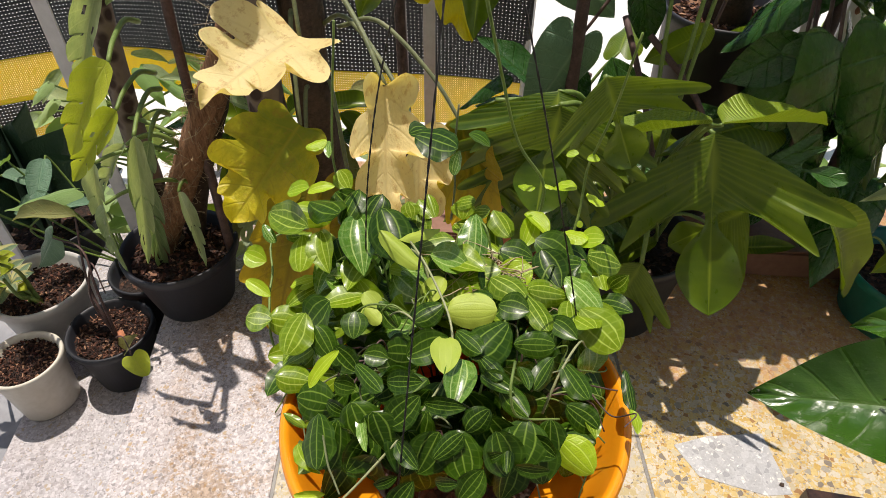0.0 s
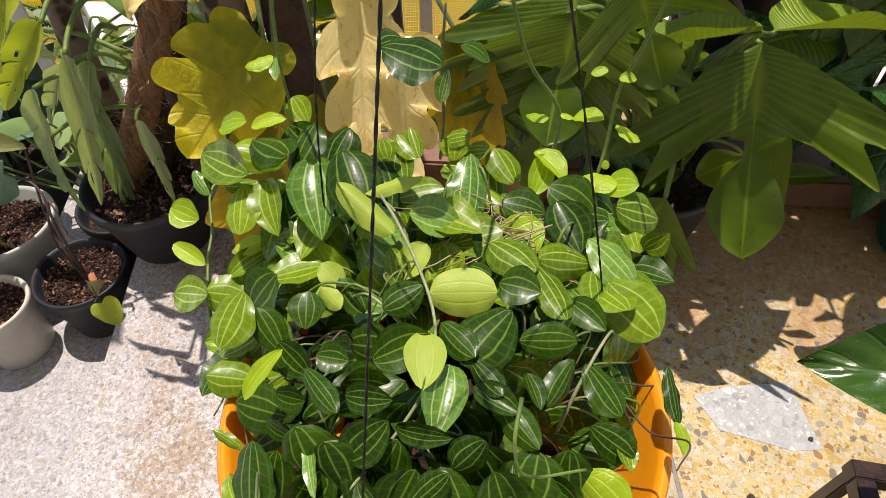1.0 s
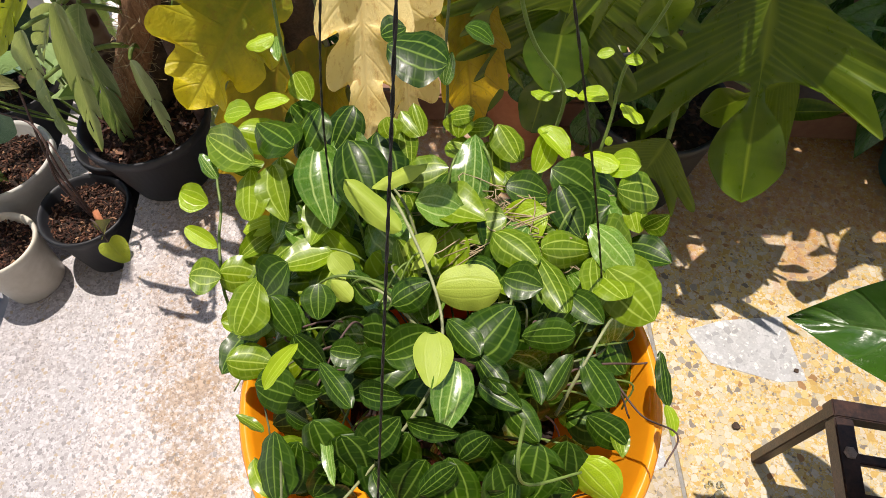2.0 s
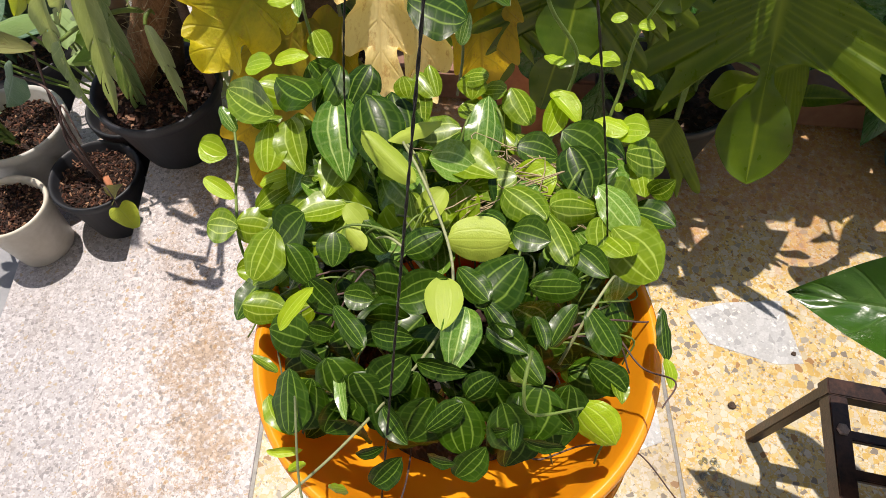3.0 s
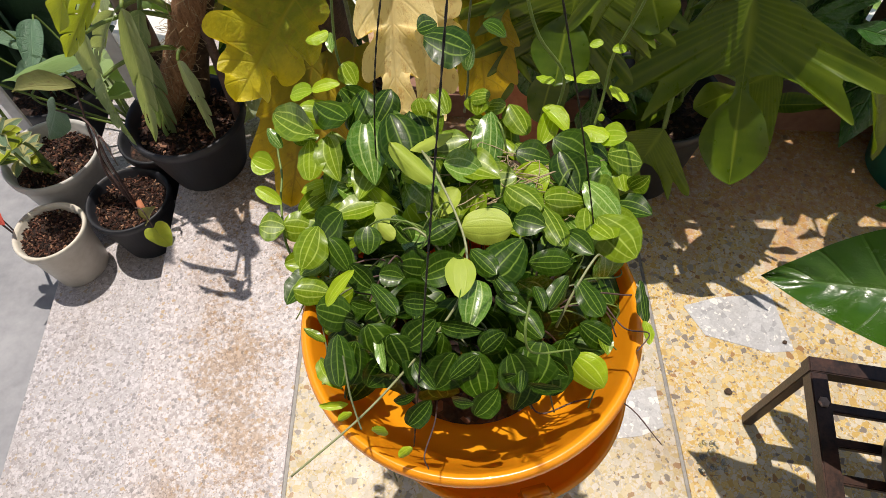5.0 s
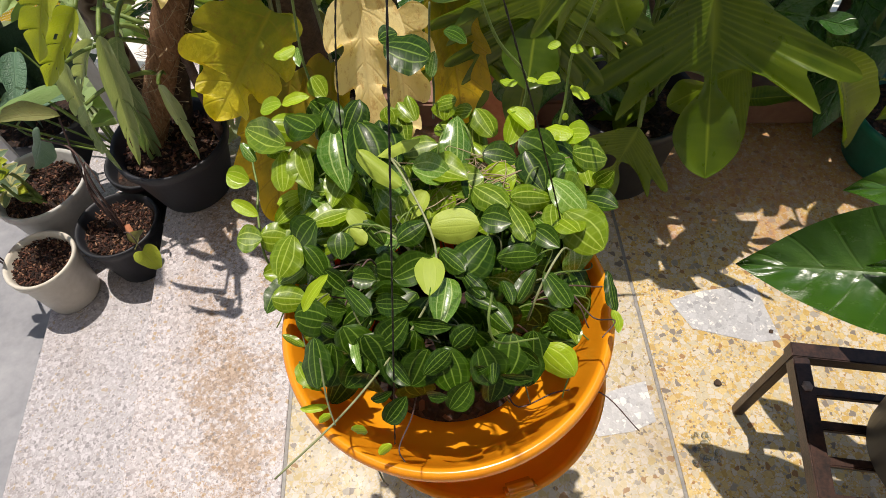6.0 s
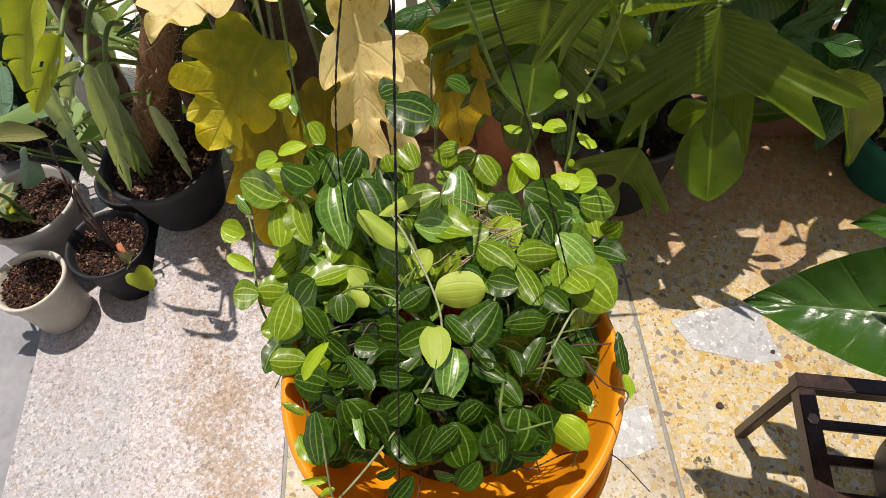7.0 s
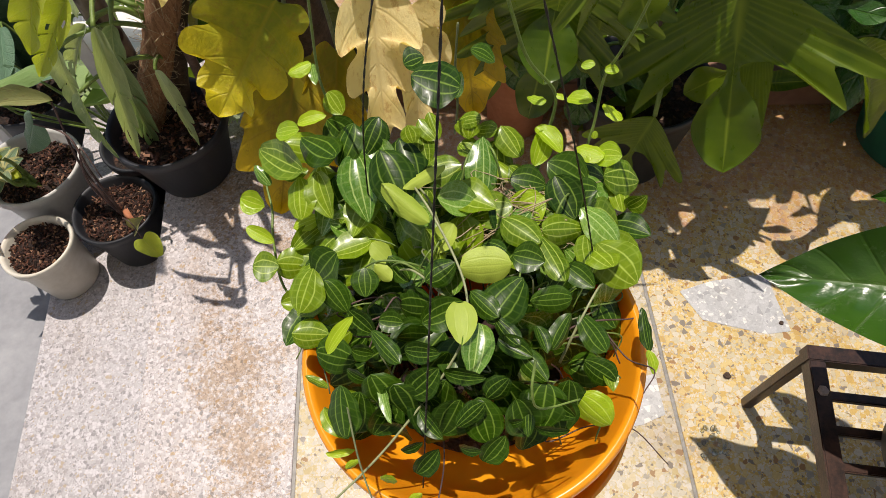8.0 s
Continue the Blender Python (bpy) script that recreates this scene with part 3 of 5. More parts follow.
flower_pot("cream plastic flower pot with bare dark soil", CREAM_POT, (-0.672, 0.712, -0.17), 0.073, 0.057, 0.145, 0.86, 0.006)
flower_pot("small black plastic pot with a thin-stemmed plant", BLACK_POT, (-0.535, 0.803, -0.17), 0.088, 0.065, 0.145, 0.84)
flower_pot("black plastic pot holding a coir pole climber", BLACK_POT, (-0.368, 0.888, 0.0), 0.114, 0.079, 0.152, 0.8)
flower_pot("black plastic pot tucked between two others", BLACK_POT, (-0.515, 0.965, -0.17), 0.085, 0.06, 0.17, 0.8)
flower_pot("grey plastic pot with a variegated succulent", GREY_POT, (-0.715, 0.88, -0.17), 0.102, 0.078, 0.19, 0.82)
flower_pot("teal green plastic pot standing on the floor", TEAL_POT, (1.115, 0.955, 0.0), 0.135, 0.1, 0.135, 0.75)
flower_pot("tall black plastic pot with coir and a stout stem", BLACK_POT, (0.715, 1.32, 0.0), 0.125, 0.1, 0.5, 0.95, soil=COIR)
flower_pot("terracotta clay pot behind the lobed plant", TERRACOTTA, (0.31, 1.02, 0.0), 0.085, 0.06, 0.29, 0.85, 0.01)
flower_pot("black plastic pot of the yellowing plant", BLACK_POT, (-0.06, 0.93, 0.0), 0.115, 0.09, 0.2, 0.8)
flower_pot("black plastic pot of the lobed green plant", BLACK_POT, (0.53, 0.93, 0.0), 0.12, 0.09, 0.21, 0.8)
flower_pot("black plastic pot of the dark succulent", BLACK_POT, (-0.95, 1.24, -0.34), 0.13, 0.1, 0.22, 0.85)
flower_pot("black plastic pot on the steel stand", BLACK_POT, (0.80, 0.255, 0.244), 0.115, 0.085, 0.16, 0.8)


# ---- steel plant stand ----
def plant_stand():
    ob = thing("plant_stand", "black painted steel plant stand with slatted top", "plant stand", (0.665, 0.412, 0))
    a = radians(-6)
    w, h, t = 0.31, 0.243, 0.0215

    def bar(name, x0, y0, z0, x1, y1, z1, mat=STAND_MAT):
        o = part(name, box(x0, y0, z0, x1, y1, z1, 0.0015), mat, ob, "", False)
        o.rotation_euler.z = a
        return o
    for x in (0, w - t):
        for y in (-t, -w):
            bar("leg", x + 0.003, y + 0.003, 0, x + t - 0.003, y + t - 0.003, h - 0.0242)
    bar("top_bar", 0, -t, h - 0.024, w, 0, h)
    bar("top_bar", 0, -w, h - 0.024, w, -w + t, h)
    side = bar("top_bar", 0, -w + t + 0.0005, h - 0.024, t, -t - 0.0005, h)
    bar("top_bar", w - t, -w + t + 0.0005, h - 0.024, w, -t - 0.0005, h)
    for i in range(1, 6):
        y = -t - i * (w - 2 * t) / 6
        bar("slat", t - 0.002, y - 0.006, h - 0.014, w - t + 0.002, y + 0.006, h - 0.004)
    b = part("bolt", lathe([(0.0001, 0), (0.007, 0), (0.0075, 0.002), (0.006, 0.004), (0.0001, 0.0045)], 6), BOLT_MAT, side, "pale rusty bolt head", False)
    b.location = (0.011, -0.063, h)
    return ob


plant_stand()


# ---- hanging planter ----
PX, PY, PZ = 0.211, 0.278, 0.58
planter = thing("hanging_planter", "glossy orange plastic hanging bowl on black wires", "hanging planter", (PX, PY, PZ))
prof = [(0.0001, -0.112), (0.078, -0.112), (0.086, -0.108), (0.098, -0.08), (0.112, -0.048), (0.123, -0.024), (0.128, -0.014), (0.136, -0.015), (0.1412, -0.011), (0.1428, -0.003), (0.142, 0.003), (0.1395, 0.0055),
        (0.136, 0.0048), (0.1335, 0.001), (0.129, -0.01), (0.121, -0.027), (0.109, -0.05), (0.097, -0.064), (0.0001, -0.066)]
TILT = Matrix.Translation((0, -0.008, 0)) @ Euler((radians(-1), radians(-3), 0)).to_matrix().to_4x4() @ Matrix.Diagonal((0.98, 0.98, 1, 1))


def tilted(o):
    """The bowl hangs slightly askew on its wires."""
    o.matrix_basis = TILT @ o.matrix_basis
    return o


tilted(part("bowl", lathe(prof, 96), ORANGE, planter))
saucer = part("saucer", lathe([(0.0001, -0.136), (0.09, -0.136), (0.107, -0.129), (0.119, -0.108), (0.123, -0.099), (0.12, -0.096), (0.114, -0.105), (0.103, -0.124), (0.09, -0.13), (0.0001, -0.13)], 80), ORANGE, planter, "clip-on orange drip saucer")
saucer.location = (0.022, -0.014, 0)
tilted(saucer)
tab = part("saucer_clip", box(-0.014, -0.004, -0.014, 0.014, 0.004, 0.014, 0.003), ORANGE, saucer)
tab.location, tab.rotation_euler = (0.038, -0.108, -0.098), (0.5, 0, 0.3)
tilted(part("soil", soil_disc(0.078, -0.055, 3.0, 0.05), SOIL, planter, "dark moist potting mix"))
HOOK = Vector((-0.004, 0.03, 0.42))


def twisted(a, b, turns, r=0.00042, gap=0.0003, bow=(0, 0, 0)):
    """Two strands wound round each other, in one mesh."""
    bm = bmesh.new()
    a, b = Vector(a), Vector(b)
    d = (b - a).normalized()
    s = d.orthogonal().normalized()
    u = d.cross(s)
    for k in (0, math.pi):
        pts = []
        n = int(turns * 6)
        for i in range(n + 1):
            t = i / n
            q = a.lerp(b, t) + Vector(bow) * math.sin(math.pi * t)
            w = 2 * math.pi * turns * t + k
            pts.append(q + (s * math.cos(w) + u * math.sin(w)) * gap)
        tube(pts, r, r, 6, 2, 0, bm)
    return bm


for end, bow, turns in (((-0.034, -0.117, 0.004), (0, 0, 0), 20), ((0.108, 0.056, 0.004), (0.004, 0, 0), 18), ((-0.086, 0.087, 0.004), (-0.02, 0.02, 0), 18)):
    part("wire", twisted(TILT @ Vector(end), HOOK, turns, bow=bow), WIRE_MAT, planter, "black twisted hanging wire")
part("hook", tube([HOOK + Vector((0, 0, -0.004)), HOOK + Vector((0, 0, 0.4)), HOOK + Vector((0, 0, 0.996)), HOOK + Vector((0.0, 0.006, 1.02))], 0.0018), WIRE_MAT, planter, "long black steel hanger")

# ---- striped trailing plant in the bowl ----
trailer = thing("trailing_plant", "dense trailing plant with white-striped oval green leaves", "houseplant", (PX, PY, PZ - 0.05))
SHAPES = [(ovate(1.3, 0.98, 17, 0.55), 0.08, 0.12, 0.014), (ovate(1.15, 0.9, 17, 0.5), -0.14, 0.14, 0.018), (ovate(1.7, 0.95, 17, 0.58), 0.14, 0.22, 0.018), (ovate(1.2, 1.1, 17, 0.52), -0.08, 0.2, 0.022)]
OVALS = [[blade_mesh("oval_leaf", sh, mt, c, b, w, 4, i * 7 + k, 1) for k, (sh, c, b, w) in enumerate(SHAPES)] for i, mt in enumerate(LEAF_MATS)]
EYE_SIDE, HANGING = Vector((0, -0.45, 0.85)), Vector((0, -0.95, 0.2))


def leaf(bx, by, bz, tx, ty, tz, width, kind):
    b, t = Vector((bx, by, bz)), Vector((tx, ty, tz))
    mid = (b + t) / 2
    out = (mid - Vector((PX, PY, PZ - 0.04))).normalized()
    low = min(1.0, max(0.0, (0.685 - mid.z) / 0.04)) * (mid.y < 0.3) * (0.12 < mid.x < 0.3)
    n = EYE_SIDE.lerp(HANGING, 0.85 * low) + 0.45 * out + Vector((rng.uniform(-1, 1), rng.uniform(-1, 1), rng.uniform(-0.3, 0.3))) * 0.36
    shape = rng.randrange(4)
    # leaves low on the right and front take the dark copy as painted shade
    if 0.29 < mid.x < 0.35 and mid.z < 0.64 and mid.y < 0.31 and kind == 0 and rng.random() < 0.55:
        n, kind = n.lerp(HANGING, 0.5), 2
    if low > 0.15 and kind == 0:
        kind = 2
    if min(b.z, t.z) < 0.598 and mid.y < 0.245 and 0.13 < mid.x < 0.32:
        return None  # the bowl's inner wall stays bare here
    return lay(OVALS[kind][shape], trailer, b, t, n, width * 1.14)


leaf(0.066, 0.427, 0.666, 0.090, 0.430, 0.675, 0.011, 1)
leaf(0.054, 0.413, 0.658, 0.091, 0.410, 0.654, 0.023, 0)
leaf(0.089, 0.435, 0.662, 0.113, 0.415, 0.650, 0.025, 2)
leaf(0.132, 0.444, 0.655, 0.118, 0.412, 0.645, 0.025, 2)
leaf(0.082, 0.407, 0.639, 0.086, 0.375, 0.629, 0.025, 0)
leaf(0.102, 0.413, 0.636, 0.106, 0.380, 0.625, 0.023, 0)
leaf(0.130, 0.429, 0.641, 0.139, 0.369, 0.638, 0.031, 3)
leaf(0.148, 0.433, 0.640, 0.165, 0.387, 0.636, 0.030, 2)
leaf(0.167, 0.438, 0.642, 0.173, 0.411, 0.633, 0.018, 0)
leaf(0.148, 0.415, 0.624, 0.178, 0.392, 0.609, 0.013, 3)
leaf(0.233, 0.435, 0.636, 0.235, 0.399, 0.611, 0.024, 0)
leaf(0.194, 0.367, 0.650, 0.228, 0.353, 0.662, 0.029, 0)
leaf(0.175, 0.379, 0.640, 0.176, 0.356, 0.629, 0.023, 0)
leaf(0.264, 0.412, 0.619, 0.265, 0.387, 0.607, 0.018, 1)
leaf(0.274, 0.438, 0.644, 0.266, 0.409, 0.633, 0.017, 1)
leaf(0.266, 0.441, 0.645, 0.288, 0.418, 0.645, 0.017, 1)
leaf(0.299, 0.424, 0.637, 0.319, 0.410, 0.648, 0.016, 1)
leaf(0.316, 0.417, 0.636, 0.333, 0.407, 0.650, 0.020, 1)
leaf(0.258, 0.458, 0.663, 0.271, 0.448, 0.672, 0.009, 1)
leaf(0.291, 0.454, 0.666, 0.308, 0.443, 0.677, 0.014, 1)
leaf(0.320, 0.446, 0.667, 0.333, 0.429, 0.672, 0.013, 1)
leaf(0.270, 0.369, 0.640, 0.300, 0.400, 0.633, 0.023, 0)
leaf(0.307, 0.404, 0.623, 0.330, 0.373, 0.623, 0.027, 0)
leaf(0.330, 0.406, 0.632, 0.339, 0.370, 0.625, 0.018, 0)
leaf(0.342, 0.378, 0.616, 0.353, 0.374, 0.633, 0.016, 0)
leaf(0.328, 0.368, 0.606, 0.357, 0.351, 0.620, 0.023, 2)
leaf(0.308, 0.328, 0.641, 0.339, 0.299, 0.632, 0.034, 0)
leaf(0.264, 0.329, 0.658, 0.302, 0.340, 0.645, 0.021, 0)
leaf(0.235, 0.338, 0.660, 0.260, 0.314, 0.670, 0.022, 0)
leaf(0.241, 0.303, 0.667, 0.263, 0.295, 0.672, 0.020, 0)
leaf(0.261, 0.326, 0.659, 0.278, 0.286, 0.669, 0.019, 0)
leaf(0.252, 0.267, 0.666, 0.282, 0.267, 0.668, 0.018, 0)
leaf(0.203, 0.291, 0.670, 0.239, 0.289, 0.677, 0.025, 4)
leaf(0.223, 0.249, 0.668, 0.248, 0.281, 0.677, 0.027, 0)
leaf(0.204, 0.263, 0.674, 0.206, 0.231, 0.680, 0.018, 4)
leaf(0.178, 0.250, 0.666, 0.206, 0.257, 0.680, 0.022, 2)
leaf(0.176, 0.328, 0.662, 0.191, 0.298, 0.647, 0.014, 0)
leaf(0.150, 0.305, 0.660, 0.166, 0.288, 0.653, 0.015, 2)
leaf(0.076, 0.347, 0.602, 0.101, 0.353, 0.606, 0.013, 0)
leaf(0.083, 0.323, 0.621, 0.116, 0.323, 0.619, 0.014, 0)
leaf(0.132, 0.298, 0.655, 0.134, 0.277, 0.649, 0.018, 0)
leaf(0.135, 0.321, 0.652, 0.150, 0.307, 0.647, 0.013, 4)
leaf(0.140, 0.299, 0.658, 0.152, 0.287, 0.655, 0.011, 4)
leaf(0.052, 0.298, 0.590, 0.086, 0.305, 0.590, 0.018, 0)
leaf(0.074, 0.260, 0.618, 0.102, 0.260, 0.616, 0.020, 0)
leaf(0.099, 0.296, 0.638, 0.117, 0.274, 0.627, 0.017, 2)
leaf(0.109, 0.236, 0.640, 0.126, 0.255, 0.662, 0.010, 1)
leaf(0.123, 0.265, 0.652, 0.140, 0.248, 0.646, 0.019, 0)
leaf(0.147, 0.254, 0.660, 0.164, 0.251, 0.662, 0.015, 2)
leaf(0.021, 0.369, 0.642, 0.040, 0.361, 0.641, 0.019, 1)
leaf(0.025, 0.350, 0.627, 0.048, 0.338, 0.623, 0.011, 1)
leaf(0.030, 0.322, 0.610, 0.052, 0.321, 0.613, 0.023, 0)
leaf(0.047, 0.328, 0.605, 0.074, 0.328, 0.602, 0.023, 0)
leaf(0.198, 0.332, 0.663, 0.183, 0.311, 0.656, 0.017, 4)
leaf(0.165, 0.446, 0.650, 0.181, 0.428, 0.647, 0.016, 0)
leaf(0.174, 0.451, 0.653, 0.183, 0.428, 0.647, 0.011, 0)
leaf(0.198, 0.446, 0.646, 0.217, 0.441, 0.658, 0.014, 0)
leaf(0.213, 0.441, 0.641, 0.231, 0.435, 0.652, 0.016, 0)
leaf(0.236, 0.443, 0.644, 0.254, 0.417, 0.638, 0.022, 0)
leaf(0.200, 0.432, 0.633, 0.217, 0.420, 0.638, 0.018, 0)
leaf(0.051, 0.393, 0.642, 0.074, 0.395, 0.649, 0.014, 0)
leaf(0.060, 0.341, 0.605, 0.088, 0.363, 0.620, 0.014, 0)
leaf(0.105, 0.353, 0.625, 0.130, 0.351, 0.645, 0.015, 0)
leaf(0.032, 0.393, 0.654, 0.045, 0.377, 0.650, 0.009, 3)
leaf(0.179, 0.280, 0.668, 0.199, 0.290, 0.679, 0.017, 2)
leaf(0.211, 0.272, 0.670, 0.227, 0.251, 0.679, 0.015, 2)
leaf(0.231, 0.421, 0.624, 0.255, 0.401, 0.625, 0.016, 0)
leaf(0.150, 0.356, 0.646, 0.166, 0.352, 0.648, 0.013, 1)
leaf(0.280, 0.300, 0.658, 0.298, 0.280, 0.662, 0.015, 0)
leaf(0.295, 0.368, 0.630, 0.312, 0.385, 0.626, 0.014, 0)
leaf(0.089, 0.374, 0.612, 0.107, 0.376, 0.622, 0.016, 0)
leaf(0.219, 0.310, 0.668, 0.235, 0.302, 0.676, 0.014, 2)
leaf(0.060, 0.357, 0.614, 0.080, 0.363, 0.624, 0.014, 1)
leaf(0.128, 0.236, 0.650, 0.143, 0.231, 0.650, 0.015, 0)
leaf(0.142, 0.247, 0.657, 0.161, 0.222, 0.669, 0.012, 2)
leaf(0.170, 0.203, 0.652, 0.190, 0.214, 0.672, 0.019, 2)
leaf(0.217, 0.249, 0.668, 0.214, 0.211, 0.672, 0.019, 3)
leaf(0.230, 0.239, 0.666, 0.251, 0.225, 0.672, 0.013, 0)
leaf(0.244, 0.232, 0.663, 0.260, 0.210, 0.666, 0.014, 0)
leaf(0.266, 0.234, 0.659, 0.282, 0.256, 0.668, 0.013, 0)
leaf(0.287, 0.261, 0.656, 0.306, 0.237, 0.655, 0.019, 0)
leaf(0.256, 0.249, 0.664, 0.263, 0.230, 0.670, 0.010, 0)
leaf(0.250, 0.206, 0.654, 0.249, 0.178, 0.654, 0.008, 0)
leaf(0.264, 0.203, 0.650, 0.278, 0.189, 0.651, 0.016, 0)
leaf(0.283, 0.207, 0.645, 0.305, 0.188, 0.636, 0.022, 1)
leaf(0.254, 0.186, 0.644, 0.276, 0.181, 0.647, 0.010, 0)
leaf(0.289, 0.230, 0.650, 0.309, 0.215, 0.647, 0.018, 2)
leaf(0.339, 0.280, 0.628, 0.345, 0.248, 0.626, 0.010, 0)
leaf(0.340, 0.248, 0.624, 0.345, 0.231, 0.621, 0.009, 1)
leaf(0.151, 0.213, 0.652, 0.158, 0.184, 0.653, 0.008, 3)
leaf(0.133, 0.203, 0.641, 0.149, 0.197, 0.642, 0.015, 3)
leaf(0.125, 0.223, 0.645, 0.140, 0.214, 0.644, 0.011, 2)
leaf(0.108, 0.201, 0.626, 0.124, 0.178, 0.633, 0.011, 0)
leaf(0.108, 0.174, 0.605, 0.129, 0.175, 0.606, 0.006, 1)
leaf(0.112, 0.190, 0.622, 0.137, 0.191, 0.623, 0.005, 0)
leaf(0.090, 0.225, 0.623, 0.107, 0.216, 0.621, 0.006, 0)
leaf(0.165, 0.171, 0.634, 0.180, 0.174, 0.640, 0.008, 0)
leaf(0.122, 0.153, 0.591, 0.143, 0.159, 0.595, 0.018, 0)
leaf(0.150, 0.156, 0.616, 0.161, 0.152, 0.620, 0.010, 1)
leaf(0.146, 0.138, 0.587, 0.160, 0.142, 0.592, 0.010, 1)
leaf(0.170, 0.141, 0.607, 0.179, 0.146, 0.613, 0.007, 1)
leaf(0.124, 0.163, 0.607, 0.134, 0.167, 0.612, 0.006, 1)
leaf(0.202, 0.184, 0.648, 0.219, 0.193, 0.665, 0.013, 2)
leaf(0.220, 0.165, 0.636, 0.234, 0.174, 0.654, 0.017, 2)
leaf(0.222, 0.201, 0.656, 0.236, 0.208, 0.670, 0.016, 2)
leaf(0.176, 0.158, 0.627, 0.190, 0.165, 0.649, 0.014, 2)
leaf(0.178, 0.194, 0.650, 0.191, 0.174, 0.655, 0.012, 2)
leaf(0.193, 0.217, 0.661, 0.220, 0.208, 0.671, 0.011, 2)
leaf(0.166, 0.232, 0.661, 0.190, 0.224, 0.674, 0.014, 2)
leaf(0.204, 0.173, 0.641, 0.218, 0.167, 0.651, 0.009, 2)
leaf(0.233, 0.187, 0.648, 0.245, 0.185, 0.659, 0.007, 0)
leaf(0.228, 0.253, 0.668, 0.242, 0.233, 0.675, 0.012, 2)
leaf(0.305, 0.225, 0.642, 0.309, 0.212, 0.645, 0.010, 0)
leaf(0.170, 0.393, 0.754, 0.203, 0.385, 0.756, 0.035, 2)
leaf(0.162, 0.419, 0.739, 0.176, 0.424, 0.743, 0.021, 2)
leaf(0.081, 0.460, 0.702, 0.062, 0.452, 0.700, 0.013, 1)
leaf(0.082, 0.460, 0.701, 0.085, 0.443, 0.695, 0.008, 3)
leaf(0.088, 0.461, 0.668, 0.100, 0.444, 0.659, 0.017, 0)
leaf(0.198, 0.433, 0.689, 0.202, 0.439, 0.711, 0.010, 3)
leaf(0.307, 0.451, 0.707, 0.296, 0.451, 0.705, 0.007, 1)
leaf(0.314, 0.447, 0.704, 0.325, 0.446, 0.706, 0.008, 1)
leaf(0.282, 0.460, 0.665, 0.292, 0.457, 0.664, 0.008, 1)
leaf(0.317, 0.442, 0.638, 0.319, 0.437, 0.634, 0.006, 1)
leaf(0.210, 0.457, 0.718, 0.230, 0.452, 0.711, 0.018, 2)
# large leaves standing above the back of the crown
leaf(0.108, 0.376, 0.686, 0.071, 0.409, 0.678, 0.026, 2)
leaf(0.118, 0.412, 0.684, 0.105, 0.379, 0.676, 0.024, 2)
leaf(0.080, 0.375, 0.670, 0.031, 0.405, 0.662, 0.026, 0)
leaf(0.119, 0.390, 0.673, 0.131, 0.337, 0.665, 0.027, 3)
leaf(0.142, 0.379, 0.692, 0.162, 0.333, 0.684, 0.030, 2)
leaf(0.087, 0.382, 0.660, 0.097, 0.345, 0.652, 0.022, 0)
leaf(0.072, 0.379, 0.658, 0.074, 0.345, 0.650, 0.023, 0)
leaf(0.147, 0.342, 0.700, 0.182, 0.317, 0.692, 0.015, 4)
leaf(0.161, 0.336, 0.670, 0.183, 0.345, 0.662, 0.022, 3)
leaf(0.185, 0.353, 0.666, 0.219, 0.356, 0.658, 0.024, 3)
leaf(0.220, 0.419, 0.658, 0.223, 0.368, 0.650, 0.025, 3)
leaf(0.161, 0.346, 0.688, 0.193, 0.380, 0.680, 0.010, 4)
leaf(0.157, 0.432, 0.658, 0.162, 0.420, 0.650, 0.016, 0)
leaf(0.209, 0.445, 0.650, 0.207, 0.431, 0.642, 0.020, 0)
leaf(0.080, 0.394, 0.698, 0.057, 0.398, 0.690, 0.014, 1)


# leaves below and behind the outer layer
for i in range(200):
    az = rng.uniform(0, 2 * math.pi)
    el = rng.uniform(0.05, 1.35)
    k = rng.uniform(0.5, 0.84)
    c = Vector((PX + 0.15 * k * math.cos(az) * math.cos(el), PY + 0.15 * k * math.sin(az) * math.cos(el), PZ - 0.035 + 0.13 * k * math.sin(el)))
    if c.y < 0.205 or (c.y < 0.235 and rng.random() < 0.5):
        continue
    d = Vector((math.cos(az), math.sin(az), rng.uniform(-1.1, 0.3))) + Vector((rng.uniform(-1, 1), rng.uniform(-1, 1), rng.uniform(-1, 1))) * 0.5
    d = d.normalized() * rng.uniform(0.028, 0.04)
    tp = c + d
    if math.hypot(tp.x - PX, tp.y - PY) > 0.145 or tp.y < 0.175:
        continue
    leaf(c.x, c.y, c.z, tp.x, tp.y, tp.z, rng.uniform(0.022, 0.031), rng.choice((0, 0, 2, 2, 2, 3)))


# leaves hanging inside the front of the bowl, shade put into their dark colour
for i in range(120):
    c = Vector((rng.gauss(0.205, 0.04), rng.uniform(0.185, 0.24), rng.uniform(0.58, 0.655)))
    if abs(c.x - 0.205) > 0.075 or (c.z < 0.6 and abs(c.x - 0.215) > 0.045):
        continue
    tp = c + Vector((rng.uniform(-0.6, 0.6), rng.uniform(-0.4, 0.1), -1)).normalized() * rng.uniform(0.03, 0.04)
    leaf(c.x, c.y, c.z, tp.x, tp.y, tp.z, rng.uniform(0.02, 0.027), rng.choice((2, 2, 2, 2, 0)))


